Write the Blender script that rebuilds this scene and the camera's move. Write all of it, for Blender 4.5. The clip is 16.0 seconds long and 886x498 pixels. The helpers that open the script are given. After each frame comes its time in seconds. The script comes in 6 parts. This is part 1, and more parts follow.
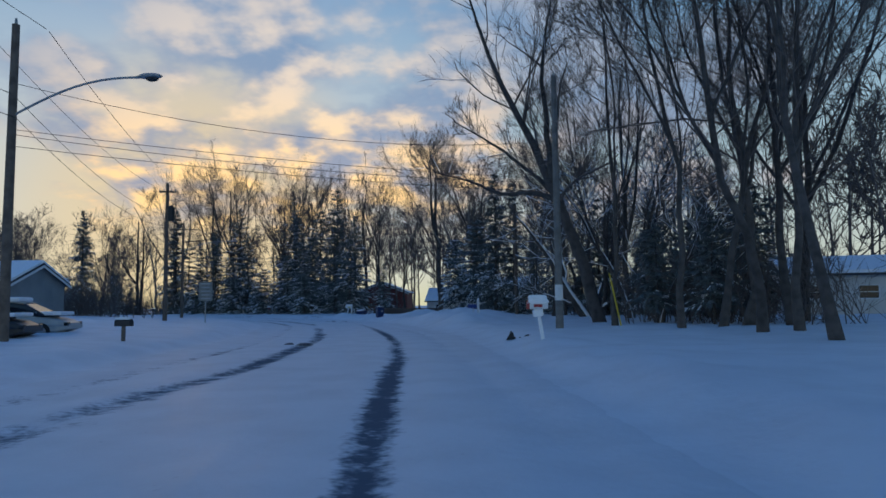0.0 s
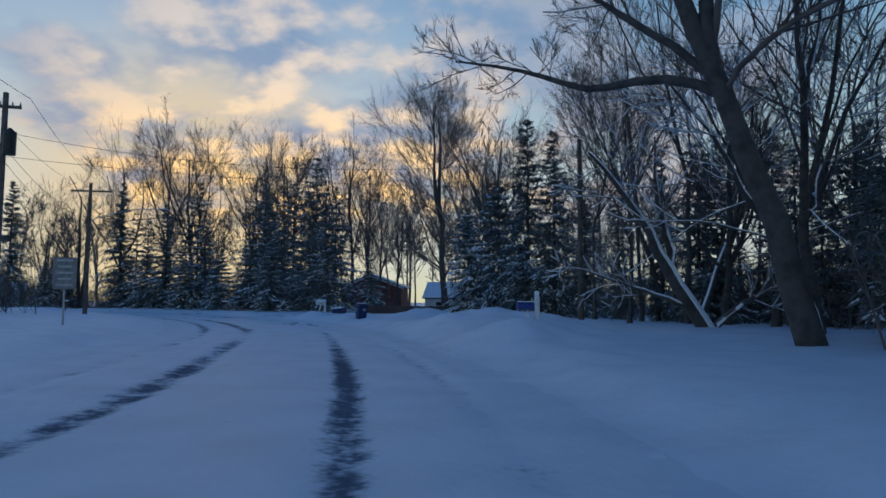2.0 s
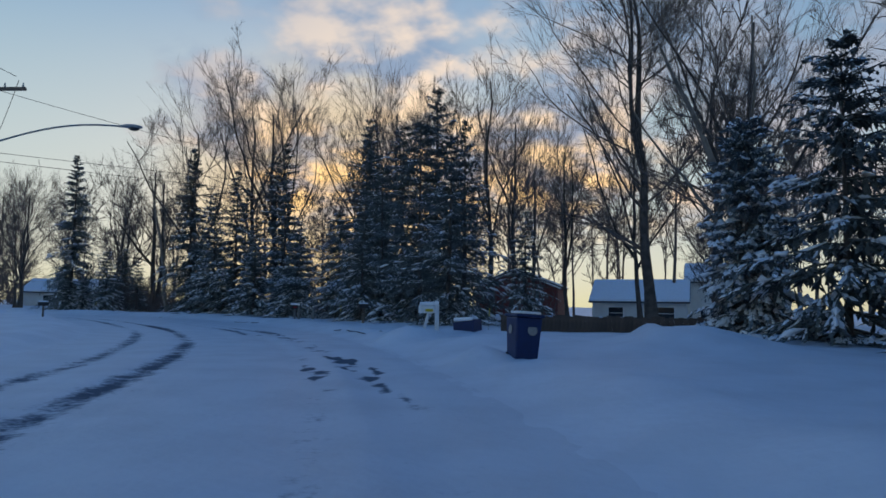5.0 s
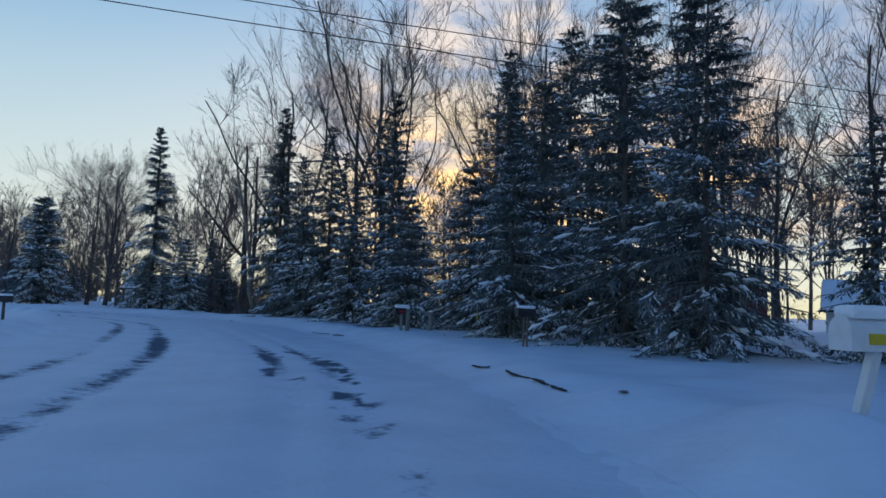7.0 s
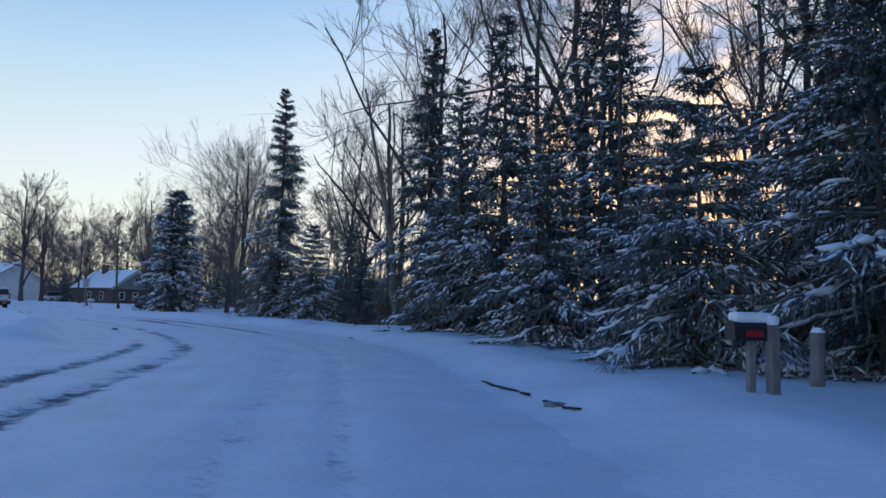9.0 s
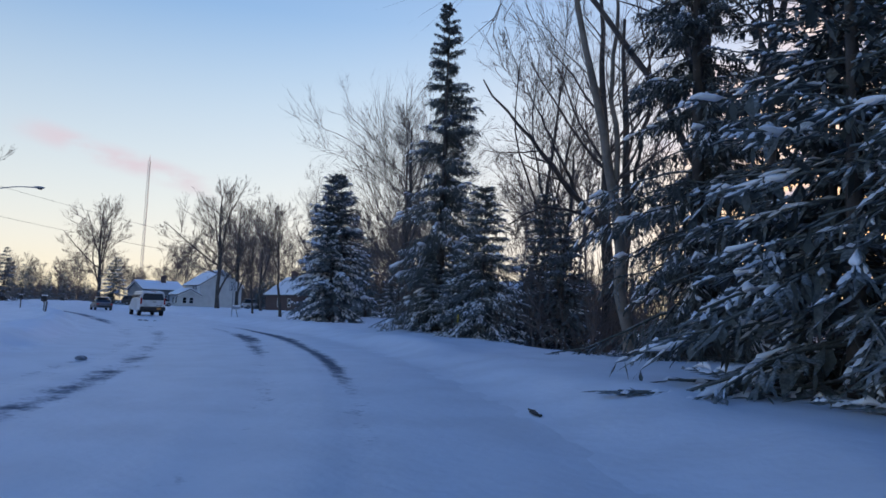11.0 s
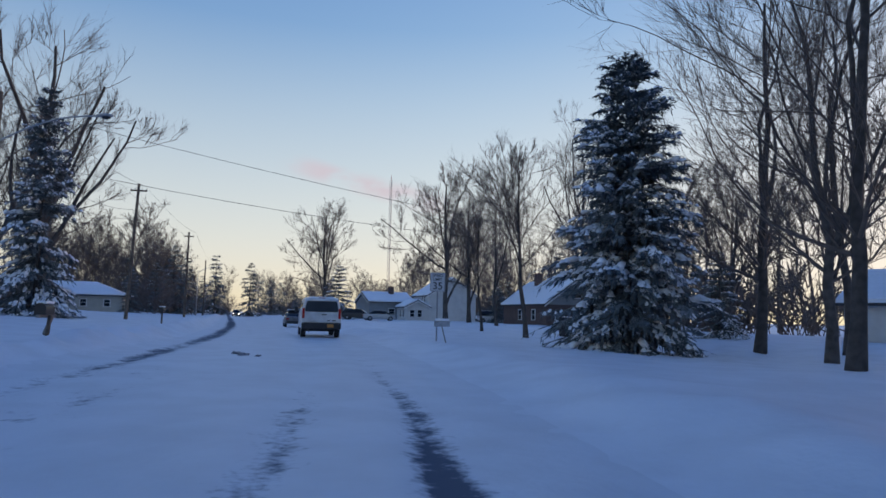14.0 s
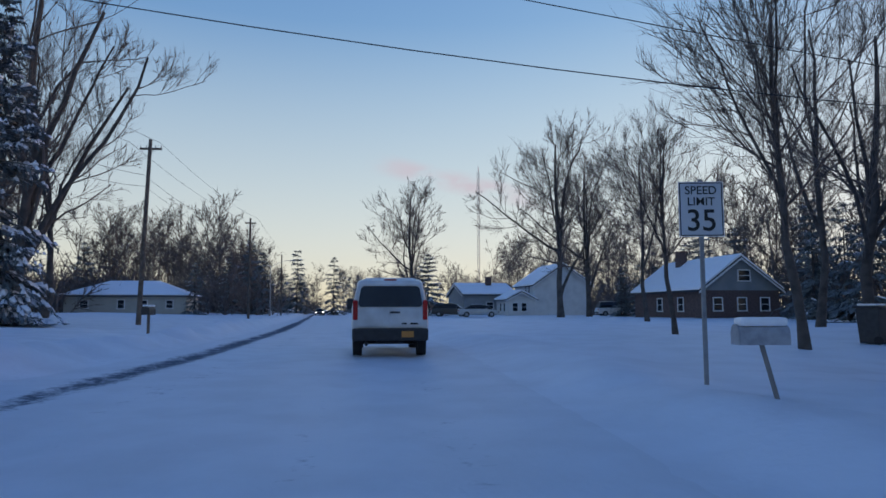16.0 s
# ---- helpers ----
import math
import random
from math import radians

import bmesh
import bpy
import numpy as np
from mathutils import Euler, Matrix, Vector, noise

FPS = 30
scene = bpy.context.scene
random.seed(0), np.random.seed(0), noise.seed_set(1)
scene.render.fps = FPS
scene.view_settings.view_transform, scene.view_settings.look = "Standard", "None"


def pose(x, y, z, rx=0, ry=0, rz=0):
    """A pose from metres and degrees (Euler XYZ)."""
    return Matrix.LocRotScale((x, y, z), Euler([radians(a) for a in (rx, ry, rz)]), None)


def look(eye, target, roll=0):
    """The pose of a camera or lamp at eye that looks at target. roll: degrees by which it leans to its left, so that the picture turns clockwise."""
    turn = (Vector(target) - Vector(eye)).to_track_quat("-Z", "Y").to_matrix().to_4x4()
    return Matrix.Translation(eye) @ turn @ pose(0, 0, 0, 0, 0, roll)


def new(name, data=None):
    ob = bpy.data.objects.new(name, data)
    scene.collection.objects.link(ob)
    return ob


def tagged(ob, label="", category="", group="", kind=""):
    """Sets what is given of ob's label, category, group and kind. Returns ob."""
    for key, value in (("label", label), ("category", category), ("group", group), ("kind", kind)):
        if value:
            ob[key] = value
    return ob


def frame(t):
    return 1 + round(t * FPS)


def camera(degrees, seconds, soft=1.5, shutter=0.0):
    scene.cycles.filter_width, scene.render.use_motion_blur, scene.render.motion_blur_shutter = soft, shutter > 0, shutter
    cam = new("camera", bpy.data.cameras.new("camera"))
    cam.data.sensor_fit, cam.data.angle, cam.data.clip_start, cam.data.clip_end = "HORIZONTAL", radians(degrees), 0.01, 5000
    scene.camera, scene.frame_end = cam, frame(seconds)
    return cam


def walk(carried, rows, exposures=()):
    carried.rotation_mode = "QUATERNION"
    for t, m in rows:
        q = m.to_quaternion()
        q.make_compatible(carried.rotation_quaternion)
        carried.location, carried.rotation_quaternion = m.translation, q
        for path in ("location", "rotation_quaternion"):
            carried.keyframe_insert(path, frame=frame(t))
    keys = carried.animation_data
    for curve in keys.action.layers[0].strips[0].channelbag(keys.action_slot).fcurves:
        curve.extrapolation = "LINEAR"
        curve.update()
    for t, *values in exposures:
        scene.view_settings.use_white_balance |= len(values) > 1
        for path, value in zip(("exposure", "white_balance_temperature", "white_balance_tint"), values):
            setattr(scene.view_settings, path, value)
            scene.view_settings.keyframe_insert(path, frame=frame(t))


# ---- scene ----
import itertools

# ---- camera and walk ----
# seconds, x, y, z, yaw to the left of +y, pitch up, roll
PATH = [
    (0, -0.000, -0.000, 1.290, 0.002, 4.748, -0.638),
    (0.5, -0.284, 4.687, 1.315, -0.563, 4.919, -0.656),
    (1, -0.427, 9.185, 1.287, -0.826, 4.839, -0.393),
    (1.5, -0.646, 13.735, 1.301, -1.069, 4.824, 0.103),
    (2, -0.952, 18.208, 1.289, -0.386, 4.544, 0.379),
    (2.5, -1.177, 22.686, 1.265, 0.914, 4.752, 0.455),
    (3, -1.554, 27.332, 1.302, 2.606, 5.013, 0.843),
    (3.2, -1.730, 29.171, 1.304, 3.334, 4.900, 1.239),
    (5.3, -5.239, 46.878, 1.334, 12.701, 4.854, 1.050),
    (5.5, -5.807, 48.453, 1.303, 13.700, 5.182, 1.410),
    (6, -7.253, 52.336, 1.270, 16.167, 4.816, 1.740),
    (6.5, -8.915, 56.276, 1.257, 18.688, 4.691, 1.751),
    (7, -10.770, 60.361, 1.308, 21.412, 4.908, 1.863),
    (7.5, -12.774, 64.359, 1.320, 24.484, 4.850, 2.050),
    (8, -14.962, 68.120, 1.275, 27.941, 5.021, 1.581),
    (8.5, -17.422, 71.726, 1.296, 31.512, 5.017, 1.368),
    (9, -20.127, 75.134, 1.304, 35.302, 4.920, 1.513),
    (9.2, -21.272, 76.466, 1.334, 36.980, 4.952, 1.371),
    (11.3, -33.754, 89.242, 1.304, 54.581, 5.220, 1.932),
    (11.5, -35.438, 90.198, 1.353, 56.014, 5.189, 1.832),
    (12, -39.738, 92.494, 1.315, 59.753, 4.935, 1.841),
    (12.5, -44.010, 94.440, 1.261, 63.203, 4.983, 1.861),
    (13, -48.207, 96.183, 1.275, 66.431, 4.935, 1.907),
    (13.5, -52.588, 97.653, 1.263, 69.454, 5.385, 1.760),
    (14, -56.914, 98.833, 1.280, 72.297, 5.687, 1.319),
    (14.5, -61.297, 99.823, 1.332, 75.094, 5.439, 0.861),
    (15, -65.660, 100.607, 1.328, 77.189, 5.322, 0.470),
    (15.5, -70.014, 101.255, 1.299, 78.735, 5.107, 0.045),
    (16, -74.485, 101.825, 1.277, 79.829, 5.150, -0.139),
]
cam = camera(66.72, 16.0, soft=1.6)
walk(cam, [(t, pose(x, y, z, 90 + pitch, 0, yaw) @ pose(0, 0, 0, 0, 0, roll)) for t, x, y, z, yaw, pitch, roll in PATH],
     exposures=[(0.0, 0.2, 5900, 6), (3.0, 0.2, 6000, 7), (5.5, 0.42, 6350, 8), (7.5, 0.75, 6150, 9), (8.5, 0.98, 6400, 13), (12.5, 0.82, 6650, 22), (14.0, 0.72, 6650, 20), (16.0, 0.64, 6400, 17)])

# ---- world and sun ----
SUN_YAW, SUN_ELEV = 19.7, 2.2
world = bpy.data.worlds.new("world")
scene.world = world
world.use_nodes = True


def build_sky():
    nt = world.node_tree
    nt.nodes.clear()
    N, L = nt.nodes.new, nt.links.new

    def math_node(op, a, b=None, clamp=False):
        n = N("ShaderNodeMath")
        n.operation, n.use_clamp = op, clamp
        for k, v in enumerate((a, b)):
            if v is None:
                continue
            if isinstance(v, (int, float)):
                n.inputs[k].default_value = v
            else:
                L(v, n.inputs[k])
        return n.outputs[0]

    def mix(fac, a, b, kind="MIX"):
        n = N("ShaderNodeMix")
        n.data_type, n.blend_type = "RGBA", kind
        for k, v in ((0, fac), (6, a), (7, b)):
            if isinstance(v, (int, float)):
                n.inputs[k].default_value = v
            elif isinstance(v, tuple):
                n.inputs[k].default_value = (*v, 1)
            else:
                L(v, n.inputs[k])
        return n.outputs[2]

    def ramp(v, lo, hi, smooth=True):
        n = N("ShaderNodeMapRange")
        n.interpolation_type = "SMOOTHSTEP" if smooth else "LINEAR"
        n.inputs[1].default_value, n.inputs[2].default_value = lo, hi
        L(v, n.inputs[0])
        return n.outputs[0]

    def scaled(v, rgb):
        return mix(1.0, v, rgb, "MULTIPLY")

    sky = N("ShaderNodeTexSky")
    sky.sky_type, sky.sun_disc = "NISHITA", False
    sky.sun_elevation, sky.sun_rotation = radians(SUN_ELEV), radians(-SUN_YAW)
    sky.air_density, sky.dust_density, sky.ozone_density = 1.0, 0.5, 2.5
    tc = N("ShaderNodeTexCoord")
    sep = N("ShaderNodeSeparateXYZ")
    L(tc.outputs["Generated"], sep.inputs[0])
    x, y, z = sep.outputs
    # haze holds back the brightest part of the horizon
    lit = scaled(sky.outputs[0], tuple(SKY_GAIN * c for c in SKY_TINT))
    roll = N("ShaderNodeVectorMath")
    roll.operation = "DIVIDE"
    L(lit, roll.inputs[0])
    plus = N("ShaderNodeVectorMath")
    plus.operation = "MULTIPLY_ADD"
    L(lit, plus.inputs[0])
    plus.inputs[1].default_value = (1 / 5.6, 1 / 5.2, 1 / 4.6)
    plus.inputs[2].default_value = (1, 1, 1)
    L(plus.outputs[0], roll.inputs[1])
    # the evening sky darkens towards the zenith
    pale = N("ShaderNodeMapRange")
    pale.inputs[1].default_value, pale.inputs[2].default_value, pale.inputs[3].default_value, pale.inputs[4].default_value = 0.0, 0.40, 0.62, 0.0
    L(z, pale.inputs[0])
    hazed = mix(pale.outputs[0], roll.outputs[0], (3.75, 3.72, 2.95))
    sky_lit = mix(ramp(z, 0.26, 0.85), hazed, scaled(hazed, (0.40, 0.60, 0.93)))
    def toward(yaw, elev, lo, hi):
        d = N("ShaderNodeVectorMath")
        d.operation = "DOT_PRODUCT"
        L(tc.outputs["Generated"], d.inputs[0])
        c = math.cos(radians(elev))
        d.inputs[1].default_value = (-math.sin(radians(yaw)) * c, math.cos(radians(yaw)) * c, math.sin(radians(elev)))
        return ramp(d.outputs["Value"], lo, hi)

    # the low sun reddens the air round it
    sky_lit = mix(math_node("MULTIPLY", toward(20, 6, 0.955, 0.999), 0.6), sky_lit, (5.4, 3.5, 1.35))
    # cloud deck: flat layer seen in perspective
    zz = math_node("ADD", math_node("MAXIMUM", z, 0.0), 0.30)
    comb = N("ShaderNodeCombineXYZ")
    L(math_node("DIVIDE", x, zz), comb.inputs[0])
    L(math_node("DIVIDE", y, zz), comb.inputs[1])

    def cloud_noise(scale, detail, rough, shift):
        mp = N("ShaderNodeMapping")
        mp.inputs["Location"].default_value = shift
        L(comb.outputs[0], mp.inputs["Vector"])
        n = N("ShaderNodeTexNoise")
        n.inputs["Scale"].default_value, n.inputs["Detail"].default_value, n.inputs["Roughness"].default_value = scale, detail, rough
        L(mp.outputs[0], n.inputs["Vector"])
        return n.outputs[0]

    big = cloud_noise(2.5, 5, 0.5, (3.1, 0.7, 0))
    fine = cloud_noise(6.5, 4, 0.5, (0.4, 2.2, 0))

    # the cloud bank stands over and right of the sunset and breaks up to the left
    bank = toward(2, 15, 0.78, 0.96)
    dens = math_node("ADD", math_node("ADD", math_node("MULTIPLY", big, 0.75), math_node("MULTIPLY", fine, 0.35)), math_node("MULTIPLY", bank, 0.30))
    cover = math_node("MULTIPLY", ramp(dens, 0.71, 0.86), ramp(z, 0.07, 0.17))
    # lit gold from below near the sun, mauve grey away from it
    glow = toward(12, 9, 0.90, 0.995)
    warm = mix(ramp(z, 0.12, 0.36), (1.65, 0.98, 0.34), (1.02, 0.80, 0.62))
    grey = mix(ramp(z, 0.10, 0.40), (0.40, 0.40, 0.49), (0.26, 0.36, 0.52))
    tone = mix(math_node("MULTIPLY", ramp(fine, 0.38, 0.64), math_node("ADD", math_node("MULTIPLY", glow, 0.8), 0.2)), grey, warm)
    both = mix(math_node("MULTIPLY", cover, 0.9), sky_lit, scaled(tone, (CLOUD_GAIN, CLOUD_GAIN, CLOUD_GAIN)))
    # one thin rosy streak low over the far end of the road
    off = math_node("ABSOLUTE", math_node("SUBTRACT", math_node("ADD", z, math_node("MULTIPLY", y, 0.235)), 0.2325))
    thin = math_node("SUBTRACT", 1.0, ramp(off, 0.003, 0.022))
    streak = math_node("MULTIPLY", math_node("MULTIPLY", toward(78, 11, 0.988, 0.9985), thin), ramp(fine, 0.30, 0.60))
    both = mix(math_node("MULTIPLY", streak, 0.75), both, (2.5, 2.2, 2.35))
    bg, out = N("ShaderNodeBackground"), N("ShaderNodeOutputWorld")
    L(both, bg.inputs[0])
    bg.inputs[1].default_value = 0.15
    L(bg.outputs[0], out.inputs[0])


SKY_GAIN, CLOUD_GAIN, SKY_TINT = 4.4, 5.2, (0.81, 0.96, 1.40)
build_sky()
sun = new("sun", bpy.data.lights.new("sun", "SUN"))
sun.data.energy, sun.data.angle, sun.data.color = 0.5, radians(6.0), (1.0, 0.62, 0.3)
sun.matrix_world = look((0, 0, 0), (math.sin(radians(SUN_YAW)), -math.cos(radians(SUN_YAW)), -math.tan(radians(SUN_ELEV))))


# ---- materials ----
def material(name, color, rough=0.7, metal=0.0, vary=0.25, scale=6.0, bump=0.2, bump_scale=40.0, second=None, emit=None, trans=0.0, mix_at=(0.4, 0.65)):
    """Two-scale variation of one surface: large stains of a second colour, fine grain in the relief."""
    m = bpy.data.materials.new(name)
    m.use_nodes = True
    nt = m.node_tree
    N, L = nt.nodes.new, nt.links.new
    b = nt.nodes["Principled BSDF"]
    b.inputs["Roughness"].default_value, b.inputs["Metallic"].default_value = rough, metal
    b.inputs["Transmission Weight"].default_value = trans
    tc = N("ShaderNodeTexCoord")
    n1, n2 = N("ShaderNodeTexNoise"), N("ShaderNodeTexNoise")
    n1.inputs["Scale"].default_value, n1.inputs["Detail"].default_value = scale, 6
    n2.inputs["Scale"].default_value, n2.inputs["Detail"].default_value = bump_scale, 5
    for n in (n1, n2):
        L(tc.outputs["Object"], n.inputs["Vector"])
    info = N("ShaderNodeObjectInfo")
    mr = N("ShaderNodeMapRange")
    mr.inputs[1].default_value, mr.inputs[2].default_value = mix_at
    L(n1.outputs[0], mr.inputs[0])
    mixn = N("ShaderNodeMix")
    mixn.data_type = "RGBA"
    L(mr.outputs[0], mixn.inputs[0])
    mixn.inputs[6].default_value = (*color, 1)
    mixn.inputs[7].default_value = (*(second or tuple(c * (1 - vary) for c in color)), 1)
    hsv = N("ShaderNodeHueSaturation")
    v = N("ShaderNodeMapRange")
    v.inputs[3].default_value, v.inputs[4].default_value = 1 - vary * 0.5, 1 + vary * 0.3
    L(info.outputs["Random"], v.inputs[0])
    L(v.outputs[0], hsv.inputs["Value"])
    L(mixn.outputs[2], hsv.inputs["Color"])
    L(hsv.outputs[0], b.inputs["Base Color"])
    if bump:
        bp = N("ShaderNodeBump")
        bp.inputs["Strength"].default_value, bp.inputs["Distance"].default_value = bump, 0.02
        L(n2.outputs[0], bp.inputs["Height"])
        L(bp.outputs[0], b.inputs["Normal"])
    if emit:
        b.inputs["Emission Color"].default_value, b.inputs["Emission Strength"].default_value = (*emit[0], 1), emit[1]
    return m


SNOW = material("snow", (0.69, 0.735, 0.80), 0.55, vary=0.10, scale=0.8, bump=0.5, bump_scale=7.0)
SNOW_CAP = material("snow_cap", (0.89, 0.90, 0.93), 0.6, vary=0.06, scale=5.0, bump=0.3, bump_scale=30.0)
BARK = material("bark", (0.10, 0.087, 0.080), 0.9, vary=0.45, scale=3.0, bump=0.6, bump_scale=25.0)
TWIG = material("twig", (0.17, 0.138, 0.122), 0.9, vary=0.35, scale=2.0, bump=0.0)
BARK_PALE = material("bark_pale", (0.23, 0.20, 0.17), 0.9, vary=0.4, scale=2.0, bump=0.6, bump_scale=18.0)
NEEDLE = material("needle", (0.108, 0.126, 0.120), 0.75, vary=0.4, scale=2.5, bump=0.0, second=(0.075, 0.092, 0.088))
NEEDLE_BLUE = material("needle_blue", (0.088, 0.116, 0.128), 0.75, vary=0.3, scale=2.5, bump=0.0, second=(0.058, 0.08, 0.09))


def frost(m, amount):
    """Fine snow caught among the needles, in patches on what faces up."""
    nt = m.node_tree
    N, L = nt.nodes.new, nt.links.new
    b = nt.nodes["Principled BSDF"]
    needle = b.inputs["Base Color"].links[0].from_socket
    tc, geo, sep = N("ShaderNodeTexCoord"), N("ShaderNodeNewGeometry"), N("ShaderNodeSeparateXYZ")
    L(geo.outputs["Normal"], sep.inputs[0])
    fac = None
    for scale, lo, hi in ((14.0, 0.40, 0.66), (1.1, 0.32, 0.66), (None, -0.1, 0.7)):
        mr = N("ShaderNodeMapRange")
        mr.inputs[1].default_value, mr.inputs[2].default_value = lo, hi
        if scale:
            n = N("ShaderNodeTexNoise")
            n.inputs["Scale"].default_value, n.inputs["Detail"].default_value = scale, 4
            L(tc.outputs["Object"], n.inputs["Vector"])
            L(n.outputs[0], mr.inputs[0])
        else:
            L(sep.outputs[2], mr.inputs[0])
        if fac is None:
            fac = mr.outputs[0]
        else:
            mul = N("ShaderNodeMath")
            mul.operation = "MULTIPLY"
            L(fac, mul.inputs[0])
            L(mr.outputs[0], mul.inputs[1])
            fac = mul.outputs[0]
    top = N("ShaderNodeMath")
    top.operation = "MULTIPLY"
    L(fac, top.inputs[0])
    top.inputs[1].default_value = amount
    mx = N("ShaderNodeMix")
    mx.data_type = "RGBA"
    L(top.outputs[0], mx.inputs[0])
    L(needle, mx.inputs[6])
    mx.inputs[7].default_value = (0.70, 0.74, 0.80, 1)
    L(mx.outputs[2], b.inputs["Base Color"])


frost(NEEDLE, 0.5)
frost(NEEDLE_BLUE, 0.7)
POLE_WOOD = material("pole_wood", (0.16, 0.125, 0.10), 0.9, vary=0.4, scale=4.0, bump=0.5, bump_scale=60.0)
POLE_GREY = material("pole_grey", (0.24, 0.23, 0.22), 0.85, vary=0.3, scale=4.0, bump=0.5, bump_scale=60.0)
GALV = material("galvanised_steel", (0.35, 0.36, 0.37), 0.5, 0.7, vary=0.2, scale=9.0, bump=0.05)
DARK_METAL = material("dark_metal", (0.03, 0.03, 0.032), 0.5, 0.3, vary=0.3, scale=12.0, bump=0.05)
WIRE = material("wire_black", (0.02, 0.02, 0.022), 0.6, vary=0.1, bump=0.0)
# sky mirrored in the van's glass is put into this grey-blue base
VAN_GLASS_SKY = material("van_glass", (0.05, 0.06, 0.07), 0.12, vary=0.2, scale=1.2, bump=0.0)
GLASS_DARK = material("dark_glass", (0.02, 0.024, 0.03), 0.08, vary=0.1, bump=0.0)
RUBBER = material("tyre_rubber", (0.018, 0.018, 0.02), 0.85, vary=0.3, scale=10.0, bump=0.2)
VAN_WHITE = material("van_white_paint", (0.70, 0.71, 0.72), 0.3, vary=0.12, scale=1.6, bump=0.02, second=(0.52, 0.52, 0.52))
PLASTIC = material("dark_plastic", (0.035, 0.036, 0.04), 0.6, vary=0.3, scale=8.0, bump=0.15)
RED_LAMP = material("red_lens", (0.45, 0.02, 0.02), 0.25, vary=0.2, bump=0.0)
PLATE = material("plate_orange", (0.60, 0.26, 0.06), 0.5, vary=0.1, bump=0.0)
CAR_GREY = material("car_grey_paint", (0.10, 0.11, 0.12), 0.3, vary=0.2, scale=2.0, bump=0.02, second=(0.2, 0.2, 0.21))
CAR_DARK = material("car_dark_paint", (0.03, 0.032, 0.036), 0.3, vary=0.2, scale=2.0, bump=0.02)
CAR_PALE = material("car_pale_paint", (0.45, 0.46, 0.46), 0.3, vary=0.15, scale=2.0, bump=0.02)
SIDING = material("white_siding", (0.66, 0.66, 0.64), 0.7, vary=0.12, scale=1.0, bump=0.1)
SIDING_TAN = material("tan_siding", (0.46, 0.44, 0.38), 0.7, vary=0.12, scale=1.0, bump=0.1)
SIDING_GREY = material("grey_siding", (0.25, 0.27, 0.28), 0.7, vary=0.15, scale=1.0, bump=0.1)
BRICK = material("brown_brick", (0.125, 0.083, 0.077), 0.85, vary=0.35, scale=6.0, bump=0.3)
RED_SIDING = material("red_barn_siding", (0.20, 0.06, 0.05), 0.8, vary=0.3, scale=3.0, bump=0.2)
TRIM = material("white_trim", (0.74, 0.74, 0.73), 0.6, vary=0.08, bump=0.05)
SHINGLE = material("roof_shingle", (0.07, 0.07, 0.075), 0.9, vary=0.3, scale=8.0, bump=0.4)
FENCE = material("fence_wood", (0.10, 0.075, 0.062), 0.9, vary=0.4, scale=3.0, bump=0.4)
SIGN_WHITE = material("sign_white", (0.55, 0.57, 0.60), 0.45, vary=0.06, scale=4.0, bump=0.0)
SIGN_BLACK = material("sign_black", (0.015, 0.015, 0.017), 0.5, vary=0.1, bump=0.0)
BIN_BLUE = material("bin_blue_plastic", (0.007, 0.022, 0.10), 0.5, vary=0.2, scale=5.0, bump=0.1)
BOX_BLUE = material("blue_paint", (0.015, 0.05, 0.26), 0.4, vary=0.2, bump=0.02)
BOX_RED = material("red_paint", (0.40, 0.02, 0.025), 0.4, vary=0.2, bump=0.02)
BOX_WHITE = material("white_paint", (0.72, 0.73, 0.74), 0.45, vary=0.12, bump=0.02)
# white paint again, with the shade on one mailbox put into its colour
BOX_WHITE_SHADED = material("grey_paint", (0.36, 0.38, 0.42), 0.5, vary=0.25, scale=9.0, bump=0.05)
BOX_BLACK = material("black_paint", (0.02, 0.02, 0.024), 0.45, vary=0.2, bump=0.02)
YELLOW = material("yellow_paint", (0.62, 0.46, 0.03), 0.5, vary=0.2, bump=0.02)
DIRT = material("dark_dirt", (0.05, 0.045, 0.045), 0.9, vary=0.4, scale=6.0, bump=0.5)
ICE = material("dirty_ice", (0.26, 0.28, 0.31), 0.7, vary=0.5, scale=9.0, bump=0.5, second=(0.10, 0.10, 0.11))
HEADLIGHT = material("headlight_glow", (0.9, 0.85, 0.7), 0.3, vary=0.0, bump=0.0, emit=((1.0, 0.8, 0.5), 30.0))


